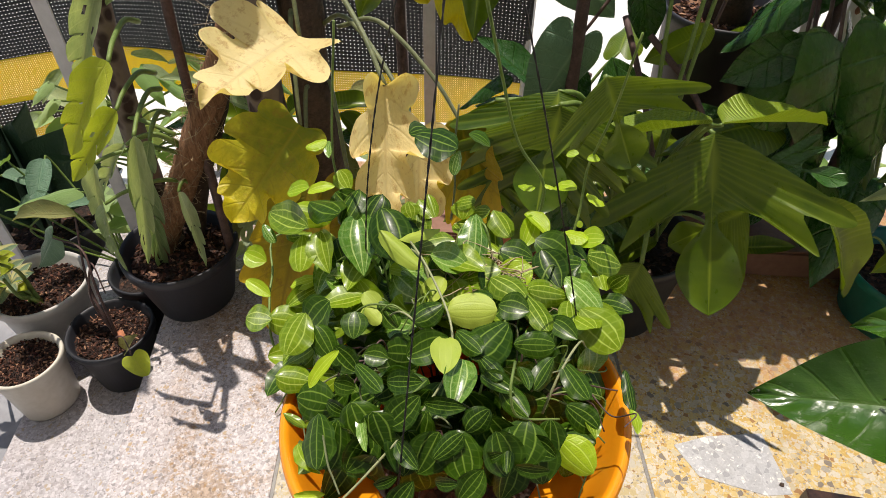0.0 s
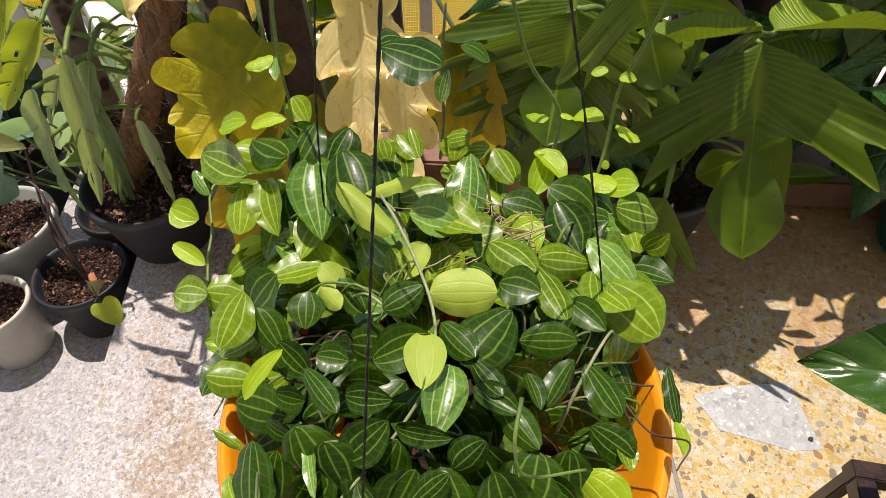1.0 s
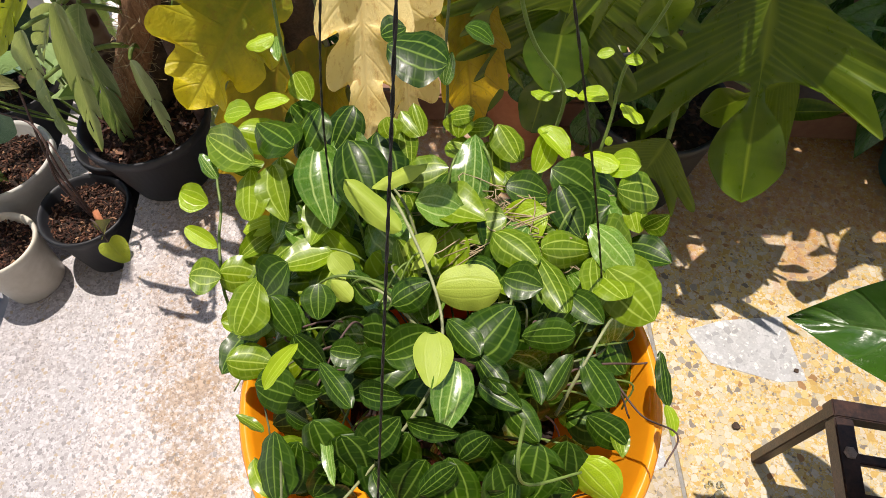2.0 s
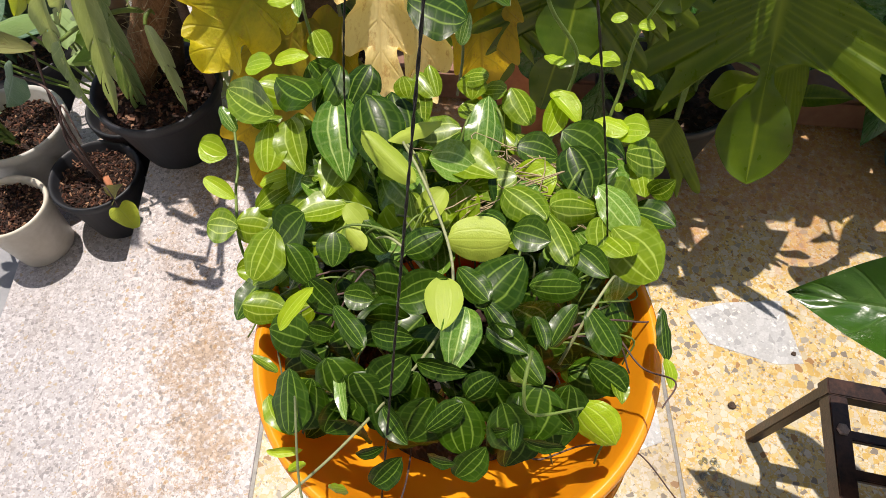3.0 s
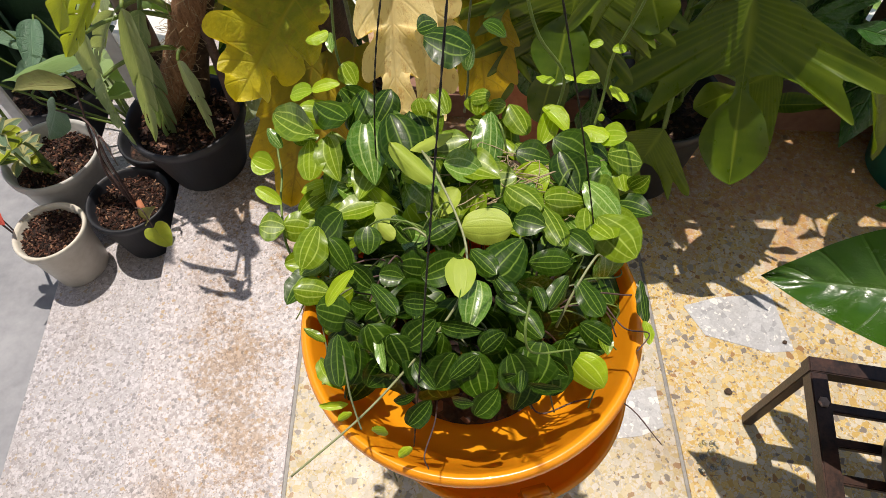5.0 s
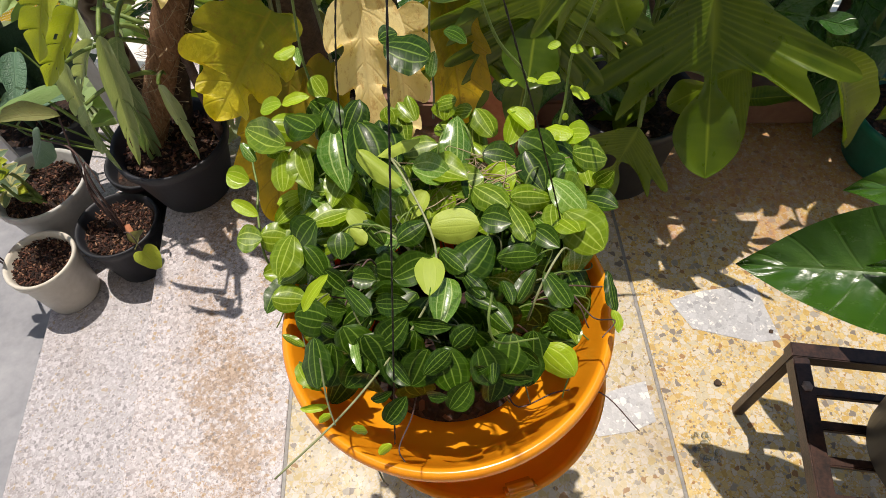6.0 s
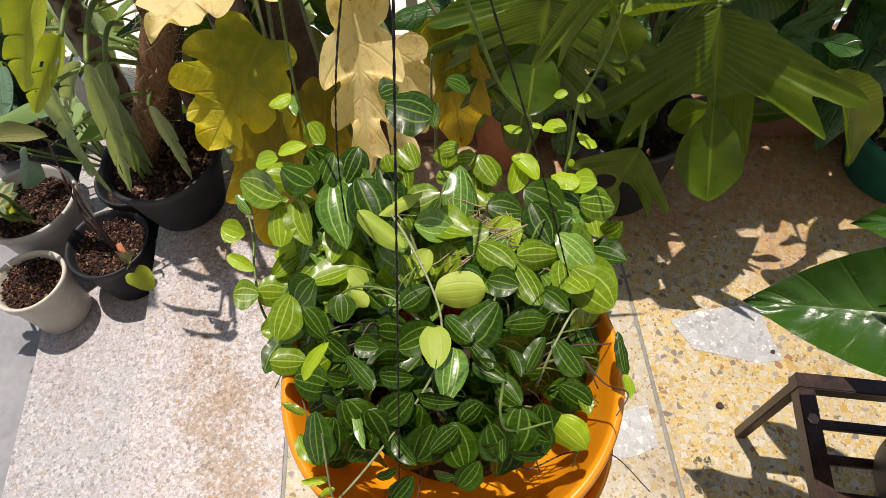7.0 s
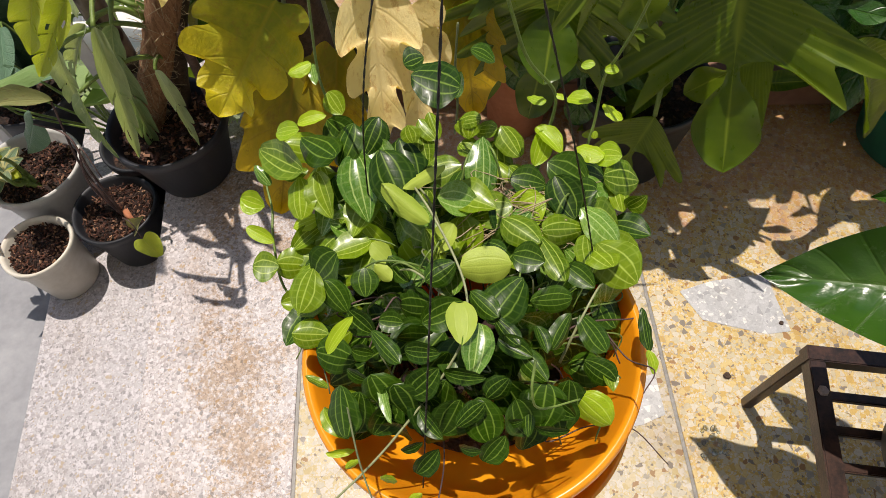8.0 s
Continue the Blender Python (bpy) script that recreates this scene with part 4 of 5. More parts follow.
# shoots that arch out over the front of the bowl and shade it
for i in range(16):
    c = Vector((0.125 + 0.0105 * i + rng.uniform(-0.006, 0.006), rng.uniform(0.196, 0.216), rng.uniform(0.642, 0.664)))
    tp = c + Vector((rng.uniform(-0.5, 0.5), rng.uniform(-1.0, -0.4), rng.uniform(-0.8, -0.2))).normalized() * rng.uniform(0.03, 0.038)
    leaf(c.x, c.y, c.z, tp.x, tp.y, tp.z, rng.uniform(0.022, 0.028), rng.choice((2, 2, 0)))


# the thick upper crown towards the back
for i in range(75):
    c = Vector((rng.uniform(0.075, 0.325), rng.uniform(0.32, 0.415), rng.uniform(0.615, 0.65)))
    if math.hypot(c.x - PX, c.y - PY) > 0.165:
        continue
    tp = c + Vector((rng.uniform(-1, 1), rng.uniform(-1, 0.3), rng.uniform(-0.5, 0.1))).normalized() * rng.uniform(0.03, 0.04)
    leaf(c.x, c.y, c.z, tp.x, tp.y, tp.z, rng.uniform(0.022, 0.03), rng.choice((0, 0, 0, 0, 0, 2, 2, 1, 3)))


# leaves that close the crown at the back
for i in range(70):
    a = rng.uniform(0.1, math.pi - 0.1)
    k = rng.uniform(0.08, 0.135)
    c = Vector((PX + k * math.cos(a), PY + k * math.sin(a), PZ + rng.uniform(-0.01, 0.065) - 0.02 * (k > 0.14)))
    d = Vector((math.cos(a) * 0.6, -0.5 + math.sin(a) * 0.4, rng.uniform(-0.7, 0.3))) + Vector((rng.uniform(-1, 1), rng.uniform(-1, 1), 0)) * 0.5
    tp = c + d.normalized() * rng.uniform(0.028, 0.038)
    leaf(c.x, c.y, c.z, tp.x, tp.y, tp.z, rng.uniform(0.021, 0.029), rng.choice((0, 0, 0, 2, 2, 3)))


def vine(points, r0, r1, mat=VINE, name="vine"):
    return part(name, tube([Vector(p) - trailer.location for p in points], r0, r1, 7, 6), mat, trailer)


vine([(0.161, 0.365, 0.681), (0.185, 0.324, 0.682), (0.206, 0.279, 0.674), (0.208, 0.247, 0.666), (0.196, 0.222, 0.654), (0.166, 0.185, 0.638), (0.139, 0.158, 0.623), (0.098, 0.124, 0.604)], 0.001, 0.0008, PALE_VINE)
vine([(0.2, 0.36, 0.95), (0.238, 0.433, 0.772), (0.255, 0.45, 0.712), (0.282, 0.459, 0.663), (0.276, 0.445, 0.618), (0.27, 0.424, 0.6)], 0.0013, 0.0016, STEM)
vine([(0.33, 0.42, 0.83), (0.326, 0.435, 0.761), (0.321, 0.445, 0.721), (0.318, 0.457, 0.685), (0.316, 0.445, 0.642), (0.305, 0.42, 0.6)], 0.001, 0.0014, STEM)
vine([(0.11, 0.42, 0.83), (0.096, 0.44, 0.755), (0.088, 0.451, 0.704), (0.085, 0.46, 0.668), (0.1, 0.44, 0.61)], 0.001, 0.0013, STEM)
vine([(0.201, 0.445, 0.753), (0.198, 0.447, 0.705), (0.199, 0.45, 0.663), (0.196, 0.453, 0.622)], 0.0009, 0.0012, VINE)
vine([(0.06, 0.43, 0.62), (0.029, 0.415, 0.618), (0.037, 0.378, 0.609), (0.04, 0.353, 0.602), (0.051, 0.315, 0.585), (0.08, 0.29, 0.57)], 0.001, 0.0012, STEM)
vine([(0.12, 0.26, 0.57), (0.115, 0.2, 0.555), (0.119, 0.184, 0.54), (0.143, 0.173, 0.52), (0.158, 0.15, 0.489)], 0.0011, 0.0008, VINE)
vine([(0.26, 0.22, 0.545), (0.272, 0.198, 0.548), (0.305, 0.209, 0.555), (0.339, 0.209, 0.553), (0.372, 0.186, 0.528)], 0.0008, 0.0005, TWIG)
for i in range(70):
    az, k = rng.uniform(0, 6.28), rng.uniform(0.3, 0.95)
    p = Vector((PX + 0.05 * math.cos(az), PY + 0.05 * math.sin(az), PZ - 0.04))
    q = Vector((PX + 0.14 * k * math.cos(az + 0.4), max(0.21, PY + 0.14 * k * math.sin(az + 0.4)), PZ + 0.01 + 0.08 * rng.random() * (1.3 - k)))
    vine([p, p.lerp(q, 0.4) + Vector((0, 0, 0.05)), q, q + Vector((rng.uniform(-0.03, 0.03), rng.uniform(-0.03, 0.03), -0.02))], 0.0008, 0.0006, rng.choice((STEM, VINE, TWIG)), "stem")
# pale stalks that lie over the crown between the leaves
for i in range(12):
    a, k = rng.uniform(0, 6.28), rng.uniform(0.02, 0.1)
    p = Vector((PX + k * math.cos(a), PY + 0.03 + k * math.sin(a), PZ + 0.05))
    b = a + rng.uniform(-0.8, 0.8)
    q = p + Vector((math.cos(b), math.sin(b), 0)) * rng.uniform(0.04, 0.09)
    q.y = max(q.y, 0.3)
    top = PZ + 0.088 - 0.35 * max(0.0, math.hypot(q.x - PX, q.y - PY) - 0.07)
    vine([p, p.lerp(q, 0.3) + Vector((0, 0, 0.025)), Vector((*p.lerp(q, 0.7).xy, top)), Vector((*q.xy, top - rng.uniform(0.015, 0.04)))], 0.0011, 0.0007, rng.choice((PALE_VINE, STEM, STEM)), "stem")
bm = bmesh.new()
for i in range(70):
    c = Vector((rng.uniform(0.0, 0.06), rng.uniform(0.06, 0.1), 0.112 + rng.uniform(-0.012, 0.006)))
    tube([c, c + Vector((rng.uniform(-0.03, 0.03), rng.uniform(-0.02, 0.02), rng.uniform(-0.004, 0.008))), c + Vector((rng.uniform(-0.05, 0.05), rng.uniform(-0.03, 0.03), -0.006))], 0.0005, 0.0004, 4, 3, 0, bm)
part("root_tangle", bm, ROOTS, trailer, "tangle of dry straw-coloured roots")


# ---- plants: helpers ----
def blade_set(name, ribs, mats, cup, bend, wave, across=5, finer=2, n=2):
    return [[blade_mesh(name, ribs, m, cup, bend, wave, across, 11 * i + k, finer) for k in range(n)] for i, m in enumerate(mats)]


LANCE = [(0, 0.03, 0), (0.05, 0.16, 0.02), (0.15, 0.36, 0.14), (0.3, 0.48, 0.32), (0.45, 0.5, 0.48), (0.6, 0.43, 0.63), (0.75, 0.3, 0.78), (0.88, 0.14, 0.9), (1, 0, 1)]
LOBES = [(0, 0.02, 0), (0.03, 0.22, -0.06), (0.08, 0.37, 0.0), (0.13, 0.33, 0.1), (0.18, 0.27, 0.14), (0.24, 0.41, 0.2), (0.3, 0.5, 0.34), (0.35, 0.46, 0.42), (0.38, 0.3, 0.38), (0.43, 0.27, 0.42), (0.5, 0.38, 0.5),
         (0.56, 0.41, 0.63), (0.6, 0.34, 0.67), (0.63, 0.22, 0.63), (0.68, 0.19, 0.67), (0.75, 0.26, 0.77), (0.8, 0.24, 0.86), (0.84, 0.13, 0.85), (0.9, 0.09, 0.91), (0.96, 0.04, 0.97), (1, 0, 1)]
LOBES_SLIM = [(t, x * (1.05 - 0.45 * max(0, t - 0.3)), y) for t, x, y in LOBES]
OAK_BROAD = [(t, x * 0.5 + 0.5 * 0.5 * math.sin(math.pi * min(1, t * 0.93 + 0.07)) ** 0.8, y) for t, x, y in OAK]
LOBES_SHALLOW = [(t, x * 0.6 + 0.21 * math.sin(math.pi * min(1, t * 0.9 + 0.1)) ** 0.7, y) for t, x, y in LOBES]
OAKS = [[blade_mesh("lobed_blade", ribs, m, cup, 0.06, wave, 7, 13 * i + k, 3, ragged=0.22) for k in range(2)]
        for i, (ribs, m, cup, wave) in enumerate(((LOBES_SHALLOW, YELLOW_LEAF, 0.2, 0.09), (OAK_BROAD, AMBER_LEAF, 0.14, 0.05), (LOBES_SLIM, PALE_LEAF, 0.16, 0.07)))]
FANS = [[blade_mesh("fan_blade", FAN, m, 0.06, 0.05, 0.02, 7, 11 * i + k, 3, ragged=0.12) for k in range(2)] for i, m in enumerate((LOBED_LEAF, GLOSSY_LEAF, BLUE_LEAF))]
SPLITS = [[blade_mesh("split_blade", SPLIT, m, 0.08, 0.22, 0.012, 6, 11 * i + k, 3, 0.3, 0.3) for k in range(2)] for i, m in enumerate((SPLIT_LEAF, YELLOW_SPLIT))]
BROADS = blade_set("broad_blade", heart(), (GLOSSY_LEAF, BLUE_LEAF, LOBED_LEAF, SHRUB_LEAF, YELLOW_SPLIT), -0.12, 0.16, 0.02, 5, 3)
LANCES = blade_set("lance_blade", LANCE, (GLOSSY_LEAF, LOBED_LEAF, YELLOW_SPLIT, SHRUB_LEAF, BLUE_LEAF, SPLIT_LEAF, SUNNY_LEAF, DRY_LEAF), 0.12, 0.2, 0.015, 4, 2)
SPOONS = blade_set("spoon_blade", ovate(1.0, 1.15), (VARIEGATED, BLUE_LEAF, YELLOW_SPLIT), 0.12, 0.08, 0.01, 3, 1)
UP = Vector((0, -0.5, 0.85))


def plant(name, label, category, at):
    return thing(name, label, category, at)


def petiole(p, points, r0, r1, mat=STEM, name="petiole"):
    return part(name, tube([Vector(q) - p.location for q in points], r0, r1, 7, 5), mat, p)


def jit(k):
    return Vector((rng.uniform(-k, k), rng.uniform(-k, k), rng.uniform(-k, k)))


def arc(a, b, lift):
    a, b = Vector(a), Vector(b)
    return [a, a.lerp(b, 0.35) + Vector((0, 0, lift)), a.lerp(b, 0.75) + Vector((0, 0, lift * 0.7)), b]


# ---- yellowing plant with lobed leaves ----
yp = plant("yellowing_plant", "stout plant with drooping lobed leaves turned yellow and cream", "houseplant", (-0.06, 0.93, 0.16))
for base, tip, width, mi, n, root in (
        ((-0.03, 0.755, 0.525), (-0.118, 0.645, 0.432), 0.14, 0, (-0.15, -0.9, 0.45), (-0.06, 0.9, 0.62)),
        ((-0.04, 0.78, 0.40), (-0.107, 0.66, 0.165), 0.135, 1, (0.1, -0.95, 0.3), (-0.05, 0.9, 0.5)),
        ((0.112, 0.66, 0.645), (0.122, 0.55, 0.478), 0.088, 2, (0.25, -0.9, 0.35), (-0.04, 0.9, 0.66)),
        ((0.146, 0.68, 0.575), (0.158, 0.6, 0.425), 0.075, 2, (0.4, -0.85, 0.3), (-0.03, 0.92, 0.6)),
        ((0.02, 0.8, 0.4), (-0.017, 0.74, 0.19), 0.1, 1, (0.0, -0.9, 0.4), (-0.03, 0.92, 0.5)),
        ((-0.013, 0.760, 0.653), (-0.098, 0.620, 0.644), 0.17, 2, (0.1, -0.3, 0.95), (-0.06, 0.9, 0.75)),
        ((0.201, 0.780, 0.521), (0.223, 0.760, 0.301), 0.1, 1, (0.2, -0.9, 0.4), (0.0, 0.92, 0.6)),
        ((0.12, 1.12, 0.82), (0.2, 1.1, 0.5), 0.15, 0, (0.1, -0.9, 0.2), (-0.02, 0.95, 0.8)),
        ((0.1, 0.98, 0.88), (0.13, 0.96, 0.62), 0.13, 0, (-0.1, -0.9, 0.2), (-0.04, 0.94, 0.85))):
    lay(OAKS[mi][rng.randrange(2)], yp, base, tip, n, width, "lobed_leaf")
    petiole(yp, arc(root, base, 0.06), 0.0038, 0.0028, VINE)
SPOTTED = bpy.data.materials.new("scarred stem")
SPOTTED.use_nodes = True
snt = SPOTTED.node_tree
spr = snt.nodes["Principled BSDF"]
sv = node(snt, "ShaderNodeTexVoronoi", Scale=42.0)
smap = node(snt, "ShaderNodeMapping", Scale=(1.0, 1.0, 0.8))
snt.links.new(coords(snt), smap.inputs[0])
snt.links.new(smap.outputs[0], sv.inputs["Vector"])
spot = ramp(snt, sv.outputs["Distance"], [(0.32, (0.05, 0.025, 0.018)), (0.5, (0.25, 0.2, 0.165))])
snt.links.new(mixc(snt, noisy(snt, coords(snt), 40.0), spot, (0.5, 0.42, 0.36), "MULTIPLY"), spr.inputs["Base Color"])
spr.inputs["Roughness"].default_value = 0.8
bump(snt, sv.outputs["Distance"], spr, 0.6, 0.01)
part("trunk", tube([Vector(q) - yp.location for q in ((-0.1, 0.88, 0.14), (-0.112, 0.862, 0.4), (-0.112, 0.85, 0.62), (-0.112, 0.85, 0.85), (-0.13, 0.86, 1.25))], 0.03, 0.027, 14, 6, 0.12), SPOTTED, yp, "pale stem covered with shaded dark leaf scars")
part("trunk", tube([Vector(q) - yp.location for q in ((-0.04, 0.93, 0.14), (-0.05, 0.91, 0.4), (-0.05, 0.905, 0.62), (-0.05, 0.905, 0.8), (-0.03, 0.92, 1.25))], 0.034, 0.03, 14, 6, 0.2), BARK, yp, "rough dark brown trunk")

# ---- climber on a coir pole ----
cp = plant("climbing_plant", "split-leaved climber tied to a coir pole in a black pot", "houseplant", (-0.345, 0.905, 0.14))
POLE_B, POLE_T = Vector((-0.373, 0.900, 0.205)), Vector((-0.232, 0.900, 0.464))
pole_dir = (POLE_T - POLE_B).normalized()
part("coir_pole", tube([POLE_B - pole_dir * 0.12 - cp.location, POLE_B - cp.location, POLE_T - cp.location, POLE_T + pole_dir * 0.6 - cp.location], 0.028, 0.025, 28, 30, 0.14), COIR, cp, "shaggy brown coir pole")
bm = bmesh.new()
for i in range(420):
    c = POLE_B.lerp(POLE_T, rng.uniform(-0.5, 2.2)) - cp.location
    a = rng.uniform(0, 6.28)
    o = Vector((math.cos(a), math.sin(a), 0))
    tube([c + o * 0.025, c + o * 0.032 + jit(0.014), c + o * 0.03 + jit(0.026)], 0.0005, 0.0004, 4, 3, 0, bm)
tagged(part("coir_fibre", bm, ROOTS, cp), kind="stuff")
part("trunk", tube([Vector(q) - cp.location for q in ((-0.36, 0.95, 0.13), (-0.3, 0.95, 0.3), (-0.24, 0.95, 0.43), (-0.17, 0.955, 0.64), (-0.1, 0.97, 0.9))], 0.018, 0.015, 14, 6, 0.2), BARK, cp, "dark fibrous trunk")
part("stake", tube([Vector(q) - cp.location for q in ((-0.4, 0.93, 0.1), (-0.385, 0.91, 0.42), (-0.354, 0.91, 0.77), (-0.32, 0.92, 1.2))], 0.022, 0.02, 12, 6, 0.1), SPOTTED, cp, "pinkish brown stem with leaf scars")
part("stem", tube([Vector(q) - cp.location for q in ((-0.268, 0.9, 0.12), (-0.262, 0.9, 0.4), (-0.25, 0.9, 0.7), (-0.24, 0.9, 0.95))], 0.009, 0.008, 9, 6, 0.1), TWIG, cp)
for base, tip, width, mi, n in (
        ((-0.261, 0.720, 0.517), (-0.261, 0.640, 0.319), 0.027, 0, (0.55, -0.7, 0.3)),
        ((-0.407, 0.790, 0.328), (-0.404, 0.730, 0.216), 0.027, 0, (-0.4, -0.8, 0.4)),
        ((-0.305, 0.850, 0.315), (-0.254, 0.790, 0.189), 0.021, 0, (0.7, -0.6, 0.3)),
        ((-0.417, 0.820, 0.391), (-0.444, 0.780, 0.253), 0.028, 0, (0.2, -0.8, 0.4)),
        ((-0.279, 0.780, 0.469), (-0.308, 0.740, 0.380), 0.03, 0, (0.2, -0.9, 0.3)),
        ((-0.257, 0.720, 0.629), (-0.346, 0.660, 0.513), 0.05, 1, (-0.1, -0.9, 0.3)),
        ((-0.286, 0.740, 0.545), (-0.394, 0.700, 0.431), 0.042, 1, (0.0, -0.9, 0.3)),
        ((-0.313, 0.850, 0.679), (-0.405, 0.800, 0.523), 0.04, 0, (0.0, -0.9, 0.3)),
        ((-0.220, 0.880, 0.773), (-0.328, 0.840, 0.642), 0.035, 0, (0.2, -0.9, 0.2)),
        ((-0.117, 0.800, 0.792), (-0.213, 0.780, 0.696), 0.034, 0, (0.2, -0.9, 0.2)),
        ((-0.365, 0.860, 0.406), (-0.367, 0.800, 0.074), 0.04, 0, (0.5, -0.8, 0.3)),
        ((-0.375, 0.900, 0.772), (-0.429, 0.880, 0.694), 0.06, 1, (0.2, -0.9, 0.2)),
        ((-0.368, 0.850, 0.411), (-0.482, 0.840, 0.295), 0.03, 0, (-0.3, -0.8, 0.4)),
        ((-0.480, 0.900, 0.429), (-0.430, 0.900, 0.383), 0.03, 0, (-0.3, -0.6, 0.6))):
    lay(SPLITS[mi][rng.randrange(2)], cp, base, tip, n, width, "split_leaf")
    b = Vector(base)
    petiole(cp, arc((-0.3, 0.89, max(0.2, b.z - 0.02)), b, 0.02), 0.0045, 0.003, STEM)

# ---- steel posts of a rack ----
def steel_post(label, x, y, z0, z1, w=0.026, holes=False):
    ob = thing("steel_post", label, "post", (x, y, z0), "rack posts")
    face = part("flange", box(-w / 2, -0.0015, 0, w / 2, 0.0015, z1 - z0, 0.0005), POST_MAT, ob, "", False)
    part("flange", box(-w / 2, 0.002, 0, -w / 2 + 0.003, w, z1 - z0, 0.0005), POST_MAT, ob, "", False)
    if holes:
        for i in range(int((z1 - z0) / 0.045)):
            h = part("slot", lathe([(0.0001, 0), (0.0065, 0), (0.0065, 0.0012), (0.0001, 0.0012)], 12), HOLE_MAT, face, "rusty slot hole", False)
            h.location, h.rotation_euler, h.scale = (0, -0.0018, 0.03 + i * 0.045), (radians(90), 0, 0), (1, 1.5, 1)
    return ob


steel_post("white painted steel angle post beside the pots", -0.515, 0.984, -0.17, 1.7, 0.03)
steel_post("white painted steel angle post beside the succulent", (-0.891, 1.030, 0.105)[0], 1.03, -0.34, 1.7, 0.03)
steel_post("white painted steel angle post behind tall pot", (0.981, 1.500, 0.388)[0], 1.5, -0.34, 1.7, 0.034)
steel_post("white slotted steel angle post with rusty holes", (1.047, 1.450, 0.424)[0], 1.45, -0.34, 1.7, 0.045, True)
steel_post("white painted steel angle post at the yard edge", (0.084, 1.500, 0.238)[0], 1.5, -0.34, 1.7, 0.03)

# ---- thin plant in the small black pot ----
tp = plant("seedling", "thin purple-stemmed plant with a few heart leaves", "houseplant", (-0.518, 0.787, -0.04))
STALK = (-0.52, 0.795, -0.052)
U1 = Vector((-0.597, 0.852, 0.181))
HL = Vector((-0.412, 0.690, 0.038))
part("stalk", tube([Vector(q) - tp.location for q in (STALK, (-0.53, 0.8, 0.03), (-0.55, 0.83, 0.1), (-0.536, 0.860, 0.230))], 0.0035, 0.002, 8), TWIG, tp)
petiole(tp, [STALK, (-0.514, 0.800, 0.100), (-0.529, 0.830, 0.175), U1], 0.003, 0.0015, TWIG)
petiole(tp, [STALK, (-0.537, 0.800, 0.064), (-0.515, 0.820, 0.150), (-0.491, 0.790, 0.098)], 0.0028, 0.0012, TWIG)
petiole(tp, [STALK, (-0.49, 0.76, 0.0), (-0.429, 0.710, 0.067), HL], 0.0016, 0.001, TWIG)
lay(BROADS[4][0], tp, HL, (-0.383, 0.665, 0.001), (0.3, -0.6, 0.7), 0.05, "heart_leaf", "yellow-green heart-shaped leaf")
lay(BROADS[1][0], tp, U1, (-0.657, 0.833, 0.111), (-0.2, -0.7, 0.6), 0.07, "heart_leaf")
lay(LANCES[7][0], tp, (-0.532, 0.860, 0.237), (-0.706, 0.880, 0.218), (0, -0.3, 0.9), 0.04, "heart_leaf", "yellow blotched leaf")
lay(LANCES[7][1], tp, (-0.478, 0.75, -0.03), (-0.430, 0.720, 0.054), (0.3, -0.4, 0.8), 0.035, "dry_leaf", "curled dry grey leaf")
shard = part("bark_chip", box(-0.018, -0.007, -0.004, 0.018, 0.007, 0.004, 0.003), TERRACOTTA, tp, "reddish bark chip")
shard.location, shard.rotation_euler = Vector((-0.505, 0.79, -0.037)) - tp.location, (0.2, 0.3, -0.9)
# ---- variegated succulent ----
vp = plant("succulent", "cream and green variegated succulent with spoon leaves", "houseplant", (-0.72, 0.848, 0.0))
for c, n, r in (((-0.726, 0.832, 0.06), 13, 0.052), ((-0.665, 0.776, 0.19), 9, 0.045), ((-0.70, 0.8, 0.12), 10, 0.048), ((-0.77, 0.8, 0.12), 9, 0.045), ((-0.779, 0.780, 0.108), 8, 0.045), ((-0.800, 0.860, 0.191), 9, 0.05), ((-0.768, 0.900, 0.164), 7, 0.04), ((-0.879, 0.820, 0.108), 8, 0.05)):
    c = Vector(c)
    petiole(vp, [(-0.72 + rng.uniform(-0.03, 0.03), 0.87 + rng.uniform(-0.03, 0.03), -0.02), (c + Vector((-0.72, 0.848, 0.0))) / 2 + jit(0.02), c - Vector((0, 0, 0.01))], 0.005, 0.003, STEM, "stem")
    for i in range(n):
        a = 2.4 * i + rng.random()
        e = rng.uniform(-0.1, 1.0)
        d = Vector((math.cos(a) * math.cos(e), math.sin(a) * math.cos(e), math.sin(e))) * r * rng.uniform(0.8, 1.15)
        k = rng.choice((0, 0, 0, 0, 2))
        lay(SPOONS[k][rng.randrange(2)], vp, c, c + d, Vector((0, -0.3, 1)) - d * 6, r * 0.5, "spoon_leaf")
# ---- red-leaved plant ----
rp = plant("red_leaf_plant", "small plant with glossy red heart leaves on the apron", "houseplant", (-0.93, 0.83, -0.34))
REDS = blade_mesh("red_blade", heart(), RED_LEAF, -0.1, 0.12, 0.02, 5, 4, 3)
for b, t, w in (((-0.79, 0.72, 0.04), (-0.731, 0.69, 0.02), 0.045), ((-0.82, 0.74, 0.06), (-0.86, 0.70, 0.02), 0.05), ((-0.85, 0.78, 0.05), (-0.91, 0.75, 0.02), 0.06)):
    lay(REDS, rp, b, t, (0.1, -0.3, 0.9), w, "red_leaf")
    petiole(rp, arc((-0.93, 0.83, -0.335), b, 0.03), 0.002, 0.0015, TWIG)
# ---- dark spiky succulent ----
ag = plant("spiky_succulent", "dark green rosette succulent with pointed thick leaves", "houseplant", (-0.95, 1.24, -0.16))
